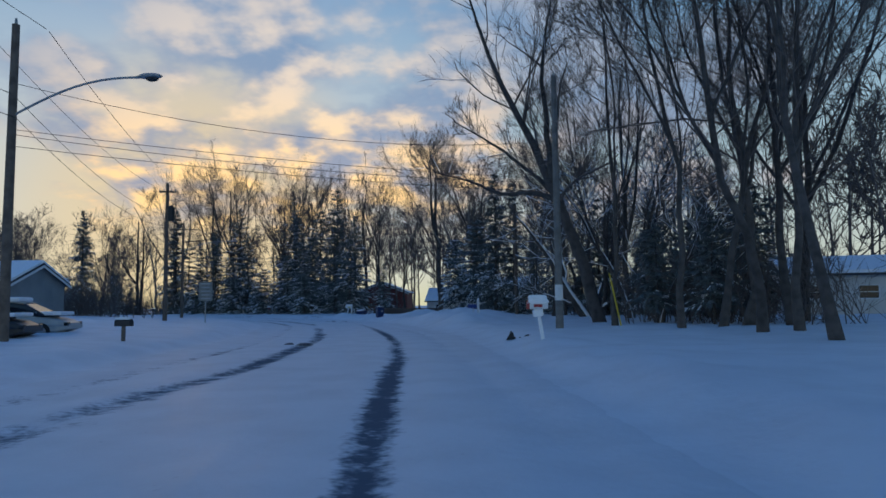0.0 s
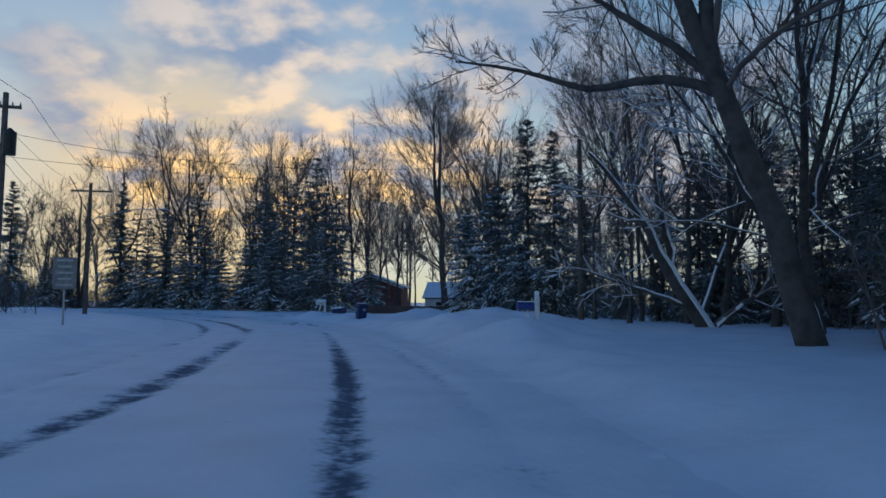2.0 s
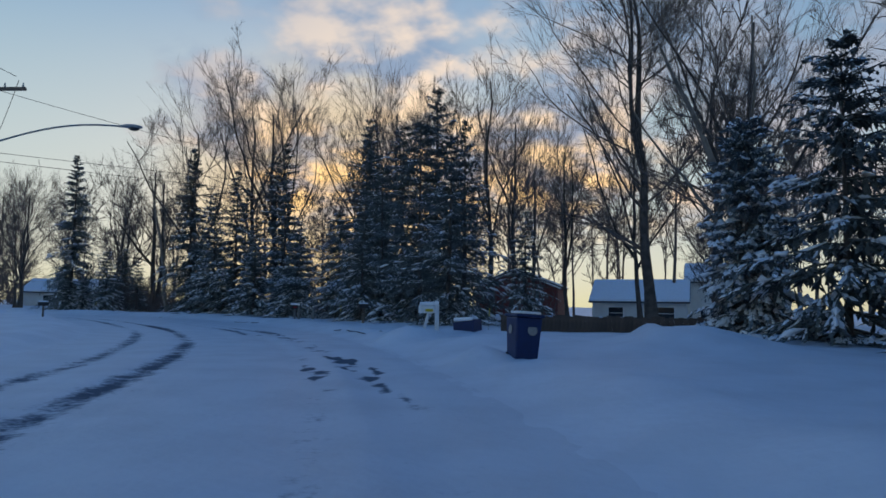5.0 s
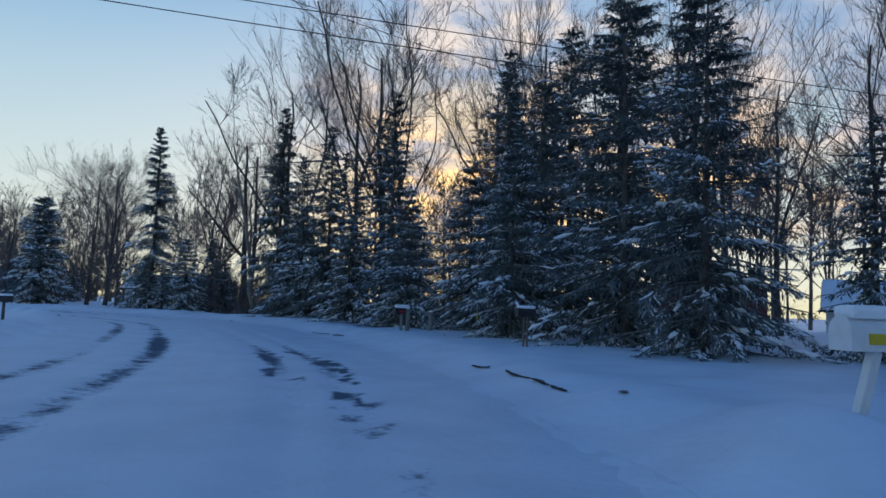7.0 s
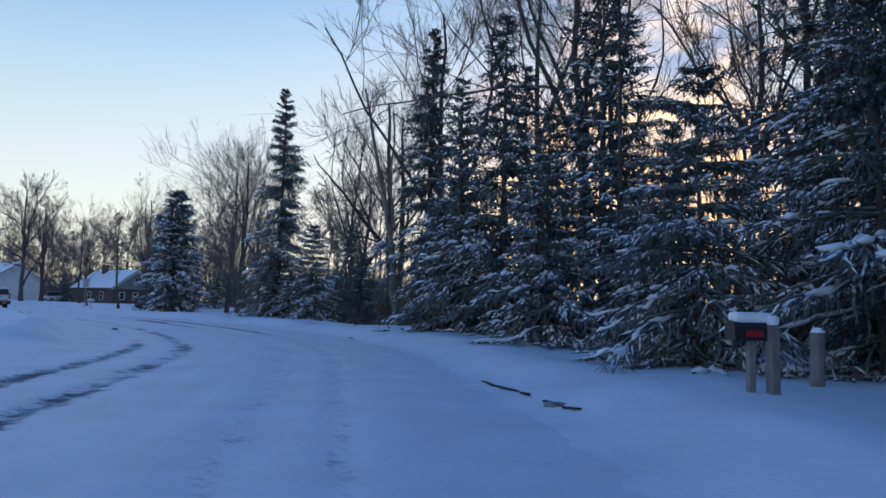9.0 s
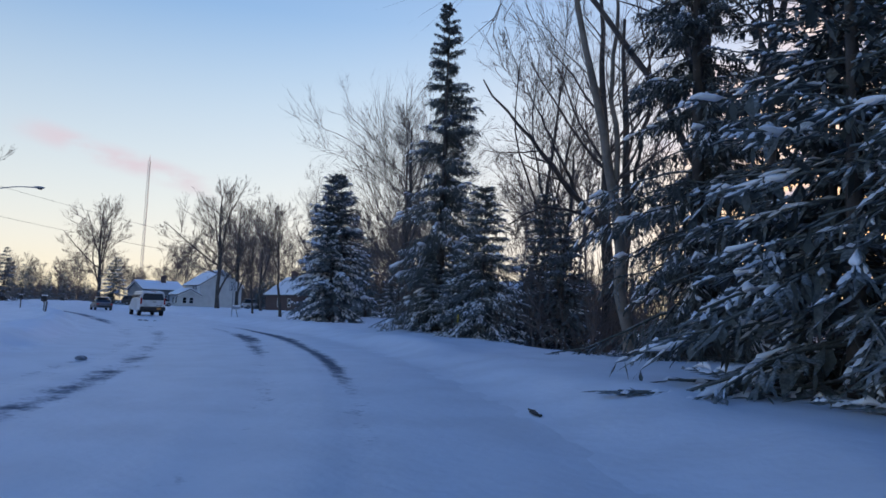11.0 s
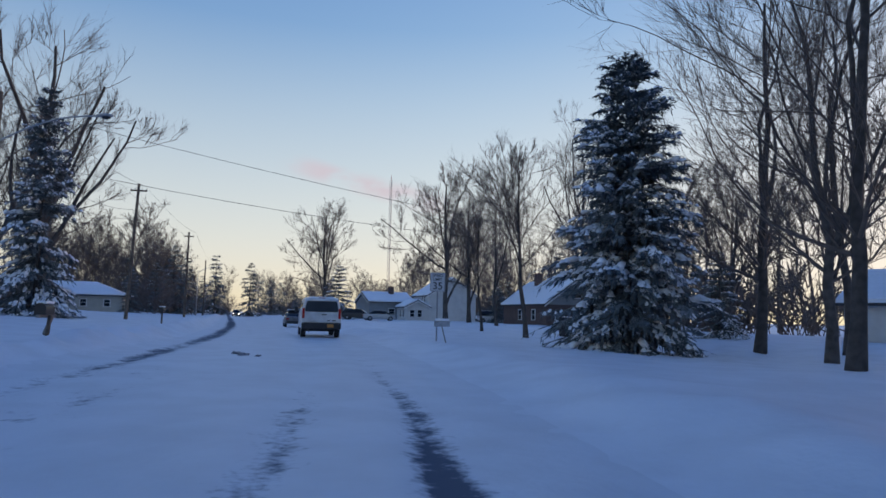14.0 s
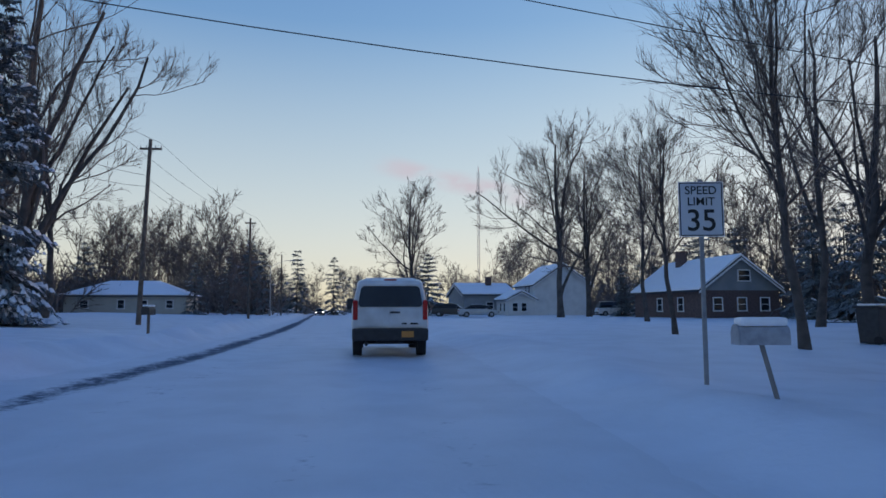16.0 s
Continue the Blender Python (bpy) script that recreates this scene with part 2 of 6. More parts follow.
def road_material():
    """Packed snow that is worn to the asphalt along the wheel tracks (mesh attribute "wear")."""
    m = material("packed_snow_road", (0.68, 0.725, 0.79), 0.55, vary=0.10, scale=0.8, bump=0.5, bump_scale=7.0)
    nt = m.node_tree
    N, L = nt.nodes.new, nt.links.new
    b = nt.nodes["Principled BSDF"]
    hsv = b.inputs["Base Color"].links[0].from_socket
    at = N("ShaderNodeAttribute")
    at.attribute_name = "wear"
    nz = N("ShaderNodeTexNoise")
    nz.inputs["Scale"].default_value, nz.inputs["Detail"].default_value = 2.6, 8
    tc = N("ShaderNodeTexCoord")
    L(tc.outputs["Object"], nz.inputs["Vector"])
    add = N("ShaderNodeMath")
    add.operation = "MULTIPLY_ADD"
    L(nz.outputs[0], add.inputs[0])
    add.inputs[1].default_value = 0.9
    L(at.outputs["Fac"], add.inputs[2])
    crumb = N("ShaderNodeTexNoise")
    crumb.inputs["Scale"].default_value, crumb.inputs["Detail"].default_value = 11.0, 6
    L(tc.outputs["Object"], crumb.inputs["Vector"])
    both = N("ShaderNodeMath")
    both.operation = "MULTIPLY_ADD"
    L(crumb.outputs[0], both.inputs[0])
    both.inputs[1].default_value = 0.7
    L(add.outputs[0], both.inputs[2])
    mr = N("ShaderNodeMapRange")
    mr.interpolation_type = "SMOOTHSTEP"
    mr.inputs[1].default_value, mr.inputs[2].default_value = 1.08, 1.6
    L(both.outputs[0], mr.inputs[0])
    mx = N("ShaderNodeMix")
    mx.data_type = "RGBA"
    L(mr.outputs[0], mx.inputs[0])
    L(hsv, mx.inputs[6])
    mx.inputs[7].default_value = (0.10, 0.122, 0.16, 1)
    L(mx.outputs[2], b.inputs["Base Color"])
    # the bare asphalt is rougher and duller than the snow
    for name, lo, hi in (("Roughness", 0.55, 0.95), ("Specular IOR Level", 0.5, 0.12)):
        v = N("ShaderNodeMapRange")
        v.inputs[3].default_value, v.inputs[4].default_value = lo, hi
        L(mr.outputs[0], v.inputs[0])
        L(v.outputs[0], b.inputs[name])
    return m


ROAD = road_material()


# ---- building helpers ----
def part(name, bm, mat, parent, label="", smooth=False):
    """Links a bmesh as one mesh object under a thing or part."""
    me = bpy.data.meshes.new(name)
    bm.to_mesh(me)
    bm.free()
    me.materials.append(mat)
    if smooth:
        me.shade_smooth()
    ob = new(name, me)
    ob.parent = parent
    return tagged(ob, label=label)


def thing(name, m, label, category, group="", kind=""):
    e = new(name)
    e.empty_display_size = 0.2
    e.matrix_world = m
    return tagged(e, label, category, group, kind)


def box(bm, c, s, bevel=0.0, m=None, taper=1.0):
    got = bmesh.ops.create_cube(bm, size=1)["verts"]
    for v in got:
        k = taper if v.co.z > 0 else 1.0
        v.co = Vector((v.co.x * s[0] * k + c[0], v.co.y * s[1] * k + c[1], v.co.z * s[2] + c[2]))
        if m is not None:
            v.co = m @ v.co
    if bevel:
        edges = list({e for v in got for e in v.link_edges})
        bmesh.ops.bevel(bm, geom=edges, offset=bevel, segments=2, affect="EDGES", profile=0.6)
    return bm


def rod(bm, p, q, r0, r1=None, n=8):
    p, q = Vector(p), Vector(q)
    r1 = r0 if r1 is None else r1
    d = (q - p)
    turn = d.to_track_quat("Z", "Y").to_matrix().to_4x4()
    bmesh.ops.create_cone(bm, cap_ends=True, segments=n, radius1=r0, radius2=r1, depth=d.length,
                          matrix=Matrix.Translation((p + q) / 2) @ turn)
    return bm


def prism(bm, poly, y0, y1):
    """A profile in x, z run along y."""
    a = [bm.verts.new((x, y0, z)) for x, z in poly]
    b = [bm.verts.new((x, y1, z)) for x, z in poly]
    n = len(poly)
    bm.faces.new(a)
    bm.faces.new(b[::-1])
    for i in range(n):
        bm.faces.new((a[i], b[i], b[(i + 1) % n], a[(i + 1) % n]))
    bmesh.ops.recalc_face_normals(bm, faces=bm.faces)
    return bm


def B():
    return bmesh.new()


# ---- ground and road ----
rng = np.random.default_rng(7)
LAT = rng.random((64, 64))


def vnoise(x, y):
    """Smooth value noise in 0..1 on a wrapped lattice."""
    xi, yi = np.floor(x).astype(int), np.floor(y).astype(int)
    fx, fy = x - xi, y - yi
    fx, fy = fx * fx * (3 - 2 * fx), fy * fy * (3 - 2 * fy)
    g = lambda i, j: LAT[i % 64, j % 64]
    return (g(xi, yi) * (1 - fx) + g(xi + 1, yi) * fx) * (1 - fy) + (g(xi, yi + 1) * (1 - fx) + g(xi + 1, yi + 1) * fx) * fy


def lane_line():
    """Middle of the driven lane, in even steps, extended both ways: arrays of points, rightward normals and length."""
    pts = [(0.6, -60.0), (0.3, -30.0)] + [(r[1], r[2]) for r in PATH] + [(-94, 103.7), (-120, 104.6), (-160, 104.8), (-250, 104.8), (-420, 104.8)]
    p = np.array(pts)
    d = np.r_[0, np.cumsum(np.hypot(*np.diff(p, axis=0).T))]
    # smooth by sampling coarsely with cosine windows
    s = np.arange(0, d[-1], 0.25)
    q = np.stack([np.interp(s, d, p[:, k]) for k in (0, 1)], 1)
    k = np.hanning(49)
    k /= k.sum()
    for _ in range(2):
        q = np.stack([np.convolve(np.pad(q[:, i], 24, mode="reflect", reflect_type="odd"), k, "valid") for i in (0, 1)], 1)
    t = np.gradient(q, axis=0)
    t /= np.hypot(*t.T)[:, None]
    return q, np.stack([t[:, 1], -t[:, 0]], 1), s


LANE, LANE_N, LANE_S = lane_line()
ROAD_L, ROAD_R = -6.9, 2.3
S0 = 60.0  # length along the lane at the walk's start
# snow heaps beside the road: x, y, radius, height
HEAPS = [(-10.1, 66.2, 1.1, 0.4), (1.4, 36.6, 1.7, 0.62), (-5.6, 58.9, 1.0, -0.2), (-6.5, 59.0, 0.55, 0.3), (-1.9, 61.8, 1.9, 0.55), (-2.3, 64.4, 0.8, 0.45), (2.2, 47.5, 3.2, 0.5), (0.6, 45.0, 2.6, 0.35), (-6.2, 63.5, 1.5, 0.3), (1.5, 41.0, 2.0, 0.25), (-8.6, 69.0, 1.5, 0.2), (-50.0, 111.6, 4.6, -1.0), (-45.6, 108.2, 3.4, -0.7), (-76.0, 118.0, 8.0, -0.42), (-83.5, 116.0, 6.0, -0.3)]


def height(x, y, o):
    """Snow level over the plan, o metres right of the driven lane."""
    right = np.clip((o - ROAD_R) / 2.2, 0, 1)
    left = np.clip((ROAD_L - o) / 2.4, 0, 1)
    side = np.maximum(right, left)
    side = side * side * (3 - 2 * side)
    far = np.clip(np.maximum(o - ROAD_R, ROAD_L - o) / 12, 0, 1)
    z = 0.24 * side + 0.16 * far + 0.55 * np.clip((ROAD_L - 4 - o) / 18, 0, 1)
    z = z + side * (0.16 * (vnoise(x * 0.22 + 9, y * 0.22) - 0.4) + 0.07 * (vnoise(x * 0.9, y * 0.9 + 5) - 0.5) + 0.03 * (vnoise(x * 2.7, y * 2.7) - 0.5))
    edge = np.exp(-((o - ROAD_R - 1.3) / 0.9) ** 2) + np.exp(-((o - ROAD_L + 1.0) / 0.8) ** 2) * (1 + 2.2 * np.clip((-30 - x) / 15, 0, 1))
    z = z + edge * (0.03 + 0.15 * vnoise(x * 0.8 + 3, y * 0.8) + 0.07 * (vnoise(x * 2.6, y * 2.6 + 7) - 0.4))
    for hx, hy, r, h in HEAPS:
        z = z + h * np.exp(-((x - hx) ** 2 + (y - hy) ** 2) / r ** 2) * (0.8 + 0.4 * vnoise(x * 2, y * 2)) * np.clip(o - ROAD_R + 0.6, 0, 1)
    road = (1 - side)
    drift = vnoise(x * 0.5 + y * 0.2, y * 1.6 - x * 0.4) - 0.5
    return z + road * (0.02 * (vnoise(x * 1.7, y * 1.7) - 0.5) + 0.03 * (vnoise(o * 3.6 + 11, x * 0.06 + y * 0.06) - 0.5)) + side * 0.05 * drift


# wheel tracks: width, and places along the walk with metres right of its line
TRACKS = [(0.30, (0, 22, 30, 56, 60, 65, 74, 83, 100, 118, 125, 150), (-0.36, -0.32, -0.55, -0.28, -0.25, -0.55, -0.83, -0.95, -1.1, -1.2, -0.82, -0.80)),
          (0.28, (0, 10, 22, 56, 62, 66, 74, 81, 100, 113, 119, 126, 150), (1.35, 1.38, 1.16, 0.85, 0.62, 0.25, 0.14, -0.04, 0.1, 0.35, 0.38, 0.63, 0.68)),
          (0.32, (0, 10, 15, 62, 90, 120, 150, 200), (-4.4, -4.0, -3.45, -3.4, -3.6, -4.1, -3.7, -3.7)),
          (0.28, (0, 62, 70, 118, 137, 175), (-5.7, -5.0, -5.2, -4.9, -5.3, -5.2))]


def ground_z(x, y):
    d = (LANE[:, 0] - x) ** 2 + (LANE[:, 1] - y) ** 2
    i = int(np.argmin(d))
    o = (x - LANE[i, 0]) * LANE_N[i, 0] + (y - LANE[i, 1]) * LANE_N[i, 1]
    return float(height(np.array([float(x)]), np.array([float(y)]), np.array([o]))[0])


def grid_mesh(name, offs, rows, mat, wear=False):
    q, nrm, s = LANE[rows], LANE_N[rows], LANE_S[rows]
    x = q[:, None, 0] + nrm[:, None, 0] * offs[None]
    y = q[:, None, 1] + nrm[:, None, 1] * offs[None]
    o = np.broadcast_to(offs[None], x.shape)
    z = height(x, y, o)
    S = np.broadcast_to(s[:, None], x.shape) - S0
    if wear:
        for wd, at_s, at_o in TRACKS:
            z = z - 0.03 * np.exp(-((o - np.interp(S, at_s, at_o)) / wd) ** 2)
    else:
        z = z - 0.012 * ((o > ROAD_L + 0.1) & (o < ROAD_R - 0.1))
    lo = np.clip(np.abs(o) - 38, 0, 8) / 8
    z = z - 0.9 * lo
    n, m = x.shape
    idx = np.arange(n * m).reshape(n, m)
    faces = np.stack([idx[:-1, :-1], idx[:-1, 1:], idx[1:, 1:], idx[1:, :-1]], -1).reshape(-1, 4)
    me = bpy.data.meshes.new(name)
    me.from_pydata(np.stack([x, y, z], -1).reshape(-1, 3).tolist(), [], faces.tolist())
    me.materials.append(mat)
    me.shade_smooth()
    if wear:
        w = np.zeros_like(x)
        bump = lambda c, q: np.exp(-((S - c) / q) ** 2)
        for k, (wd, at_s, at_o) in enumerate(TRACKS):
            wob = np.interp(S, at_s, at_o) + 0.10 * (vnoise(S * 0.3 + 7 * k, S * 0 + k) - 0.5)
            along = vnoise(S * 0.11 + 13 * k, S * 0 + 3 * k) * 0.9 + vnoise(S * 0.6 + 5 * k, S * 0 + k) * 0.5
            along = along + 0.5 * (vnoise(S * 1.9 + 3 * k, o * 3.0) - 0.5)
            if k == 0:
                along = along * 0.30 + 0.72 * bump(12, 15) + 0.6 * bump(33, 8) + 0.55 * bump(78, 4) + 0.45 * bump(118, 3) + 0.6 * bump(124, 3) + 0.4 * bump(132, 4)
            if k == 1:
                along = along * 0.34 - 0.15 * bump(10, 12) + 0.35 * bump(79, 6) + 0.7 * bump(115, 7) + 0.65 * bump(128, 7)
            if k == 2:
                along = along * 0.62 + 0.16 - 0.35 * np.clip((S - 100) / 30, 0, 1)
            if k == 3:
                along = along * 0.5 + 0.05 + 0.4 * np.clip((S - 130) / 25, 0, 1)
            wide = wd * (1.1 + 0.7 * np.clip((S - 125) / 25, 0, 1) if k >= 2 else 0.85 + 0.5 * bump(124, 5))
            w = np.maximum(w, np.exp(-((o - wob) / wide) ** 2) * np.clip(along, 0.06, 1.1) * (1.0 if k == 3 else np.clip((185 - S) / 70, 0.4, 1)))
            if k < 2:
                # crumbled patches where the packed snow has broken off the asphalt
                torn = np.clip((vnoise(S * 1.1 + 31 * k, o * 3.6 + 5) * 0.6 + vnoise(S * 3.3 + 9, o * 8.0 + k) * 0.4 - 0.53) * 8, 0, 1)
                where = (bump(60, 6) + bump(75, 6) + 0.6 * bump(81.5, 2) + 0.8 * bump(123, 4) if k else bump(58, 3) + bump(77, 5) + bump(125, 4))
                w = np.maximum(w, 1.1 * torn * np.clip(where, 0, 1) * np.exp(-((o - wob) / 0.42) ** 4))
        inner = np.clip(np.minimum(ROAD_R - o, o - ROAD_L) / (0.7 + 1.4 * vnoise(S * 0.35 + 2, o * 0.2)), 0, 1)
        w = w + inner * 0.22 * vnoise(o * 4.5 + 3, S * 0.045) * vnoise(o * 1.1 + 8, S * 0.09 + 2)
        a = me.attributes.new("wear", "FLOAT", "POINT")
        a.data.foreach_set("value", w.reshape(-1).astype(np.float32))
    return new(name, me)


def build_ground():
    near = np.arange(0, len(LANE), 1)
    rows = np.r_[near[:140:4], near[140:1000], near[1000::6]]
    offs_r = np.linspace(ROAD_L, ROAD_R, 67)
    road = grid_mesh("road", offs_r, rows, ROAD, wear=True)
    tagged(road, "snow-packed two-lane road worn dark along the wheel tracks", "road", kind="structure")
    rows2 = np.r_[near[:140:6], near[140:1000:2], near[1000::8]]
    # the verges reach a little way under the edges of the packed road
    right = ROAD_R + np.r_[-0.4, np.arange(0, 8, 0.25), np.arange(8, 20, 0.8), np.arange(20, 46, 3.0)]
    left = ROAD_L - np.r_[-0.4, np.arange(0, 6, 0.3), np.arange(6, 20, 1.0), np.arange(20, 41, 3.0)]
    for side, offs in (("right", right), ("left", left[::-1])):
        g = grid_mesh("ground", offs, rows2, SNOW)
        tagged(g, "snow-covered verge and gardens along the road", "ground", kind="structure")
    far = B()
    bmesh.ops.create_grid(far, x_segments=24, y_segments=24, size=2500, matrix=Matrix.Translation((-60, 60, -0.2)))
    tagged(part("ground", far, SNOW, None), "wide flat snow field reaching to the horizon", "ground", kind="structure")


build_ground()


# ---- trees ----
def tubes(P, R, sides):
    """Tapered tubes round many polylines at once: P (b, n, 3), R (b, n). Returns vertices and triangles."""
    b, n, _ = P.shape
    T = np.gradient(P, axis=1)
    T /= np.linalg.norm(T, axis=2, keepdims=True) + 1e-9
    ref = np.where(np.abs(T[:, :1, 2:3]) > 0.9, np.array([1.0, 0, 0]), np.array([0, 0, 1.0]))
    U = np.cross(T, np.broadcast_to(ref, T.shape))
    U /= np.linalg.norm(U, axis=2, keepdims=True) + 1e-9
    V = np.cross(T, U)
    a = np.arange(sides) * 2 * np.pi / sides
    ring = P[:, :, None] + R[:, :, None, None] * (U[:, :, None] * np.cos(a)[None, None, :, None] + V[:, :, None] * np.sin(a)[None, None, :, None])
    i = np.arange(b * n * sides).reshape(b, n, sides)
    j = np.roll(i, -1, axis=2)
    one = np.stack([i[:, :-1], j[:, :-1], j[:, 1:]], -1).reshape(-1, 3)
    two = np.stack([i[:, :-1], j[:, 1:], i[:, 1:]], -1).reshape(-1, 3)
    return ring.reshape(-1, 3), np.concatenate([one, two])


def spikes(P, R):
    """Three-sided spikes along the first and last point of each polyline: twigs that end in a point."""
    a0, a1 = P[:, 0], P[:, -1]
    T = a1 - a0
    T /= np.linalg.norm(T, axis=1, keepdims=True) + 1e-9
    ref = np.where(np.abs(T[:, 2:3]) > 0.9, np.array([1.0, 0, 0]), np.array([0, 0, 1.0]))
    U = np.cross(T, ref)
    U /= np.linalg.norm(U, axis=1, keepdims=True) + 1e-9
    V = np.cross(T, U)
    b = len(P)
    r = R[:, :1]
    ang = np.arange(3) * 2 * np.pi / 3
    ring = [a0 + r * (U * math.cos(k) + V * math.sin(k)) for k in ang]
    verts = np.stack(ring + [a1], 1).reshape(-1, 3)
    i = np.arange(b)[:, None] * 4
    tri = np.concatenate([np.stack([i[:, 0] + k, i[:, 0] + (k + 1) % 3, i[:, 0] + 3], 1) for k in range(3)])
    return verts, tri


def slivers(P, R):
    """The finest twigs: one slim triangle each, turned any way about its length."""
    a0, a1 = P[:, 0], P[:, -1]
    T = a1 - a0
    S = np.cross(T, np.random.default_rng(len(P)).normal(size=T.shape))
    S /= np.linalg.norm(S, axis=1, keepdims=True) + 1e-9
    w = S * R[:, :1] * 1.25
    i = np.arange(len(P)) * 3
    return np.stack([a0 - w, a0 + w, a1], 1).reshape(-1, 3), np.stack([i, i + 1, i + 2], 1)


def blades(P, w):
    """Slim needle sprays: rhombs along each polyline, w wide, lying near level."""
    a0, a1 = P[:, 0], P[:, -1]
    T = a1 - a0
    S = np.cross(T, np.array([0, 0, 1.0]))
    S /= np.linalg.norm(S, axis=1, keepdims=True) + 1e-9
    mid = a0 * 0.55 + a1 * 0.45
    verts = np.stack([a0, mid + S * w, a1, mid - S * w + np.array([0, 0, -0.3]) * w], 1).reshape(-1, 3)
    i = np.arange(len(P)) * 4
    return verts, np.concatenate([np.stack([i, i + 1, i + 2], 1), np.stack([i, i + 2, i + 3], 1)])


def merge(pieces):
    vs, fs, k = [], [], 0
    for v, f in pieces:
        vs.append(v)
        fs.append(f + k)
        k += len(v)
    return np.concatenate(vs), np.concatenate(fs)


def fast_mesh(name, verts, faces, mat, smooth=True):
    me = bpy.data.meshes.new(name)
    nf, k = faces.shape
    me.vertices.add(len(verts))
    me.vertices.foreach_set("co", verts.astype(np.float32).ravel())
    me.loops.add(nf * k)
    me.loops.foreach_set("vertex_index", faces.astype(np.int32).ravel())
    me.polygons.add(nf)
    me.polygons.foreach_set("loop_start", np.arange(0, nf * k, k, dtype=np.int32))
    me.update(calc_edges=True)
    me.validate()
    me.materials.append(mat)
    if smooth:
        me.shade_smooth()
    return me


def branch_out(g, P, R, count, span, angle, length, n, thin, rise, wob, up=0.0, round=0.0):
    """Children along each parent polyline. Returns their polylines and radii."""
    b, m, _ = P.shape
    u = g.uniform(span[0], span[1], (b, count))
    f = u * (m - 1)
    i = np.minimum(f.astype(int), m - 2)
    w = (f - i)[..., None]
    ar = np.arange(b)[:, None]
    base = P[ar, i] * (1 - w) + P[ar, i + 1] * w
    rad = R[ar, i] * (1 - w[..., 0]) + R[ar, i + 1] * w[..., 0]
    T = P[ar, i + 1] - P[ar, i]
    T /= np.linalg.norm(T, axis=2, keepdims=True) + 1e-9
    side = g.normal(size=(b, count, 3))
    side -= (side * T).sum(2, keepdims=True) * T
    side[..., 2] += up
    side /= np.linalg.norm(side, axis=2, keepdims=True) + 1e-9
    a = np.radians(g.uniform(angle[0], angle[1], (b, count)))[..., None]
    d = T * np.cos(a) + side * np.sin(a)
    plen = np.linalg.norm(np.diff(P, axis=1), axis=2).sum(1)[:, None]
    L = plen * g.uniform(length[0], length[1], (b, count)) * ((1.15 - 0.5 * u) * (1 - round) + round * (0.35 + 0.85 * np.sin(np.pi * (0.2 + 0.75 * (u - span[0]) / (span[1] - span[0])))))
    pts = [base]
    for s in range(1, n):
        d = d + np.array([0, 0, rise]) / n + g.normal(size=d.shape) * wob
        d /= np.linalg.norm(d, axis=2, keepdims=True)
        pts.append(pts[-1] + d * (L / (n - 1))[..., None])
    C = np.stack(pts, 2).reshape(b * count, n, 3)
    r0 = np.minimum(rad * g.uniform(thin[0], thin[1], rad.shape), rad * 0.9).reshape(-1)
    taper = np.linspace(1, 0.35, n)[None]
    return C, r0[:, None] * taper


def trunk_line(g, h, lean=(0, 0), n=10, wob=0.02, reach=0.85):
    z = np.linspace(-0.25, h * reach, n)
    k = np.clip(z / h, 0, 1)
    x = lean[0] * k ** 1.2 * h + np.cumsum(g.normal(size=n)) * wob * h * 0.15
    y = lean[1] * k ** 1.2 * h + np.cumsum(g.normal(size=n)) * wob * h * 0.15
    return np.stack([x - x[0], y - y[0], z], 1)[None]


def thick(X, k):
    return X[0], np.maximum(X[1], k)


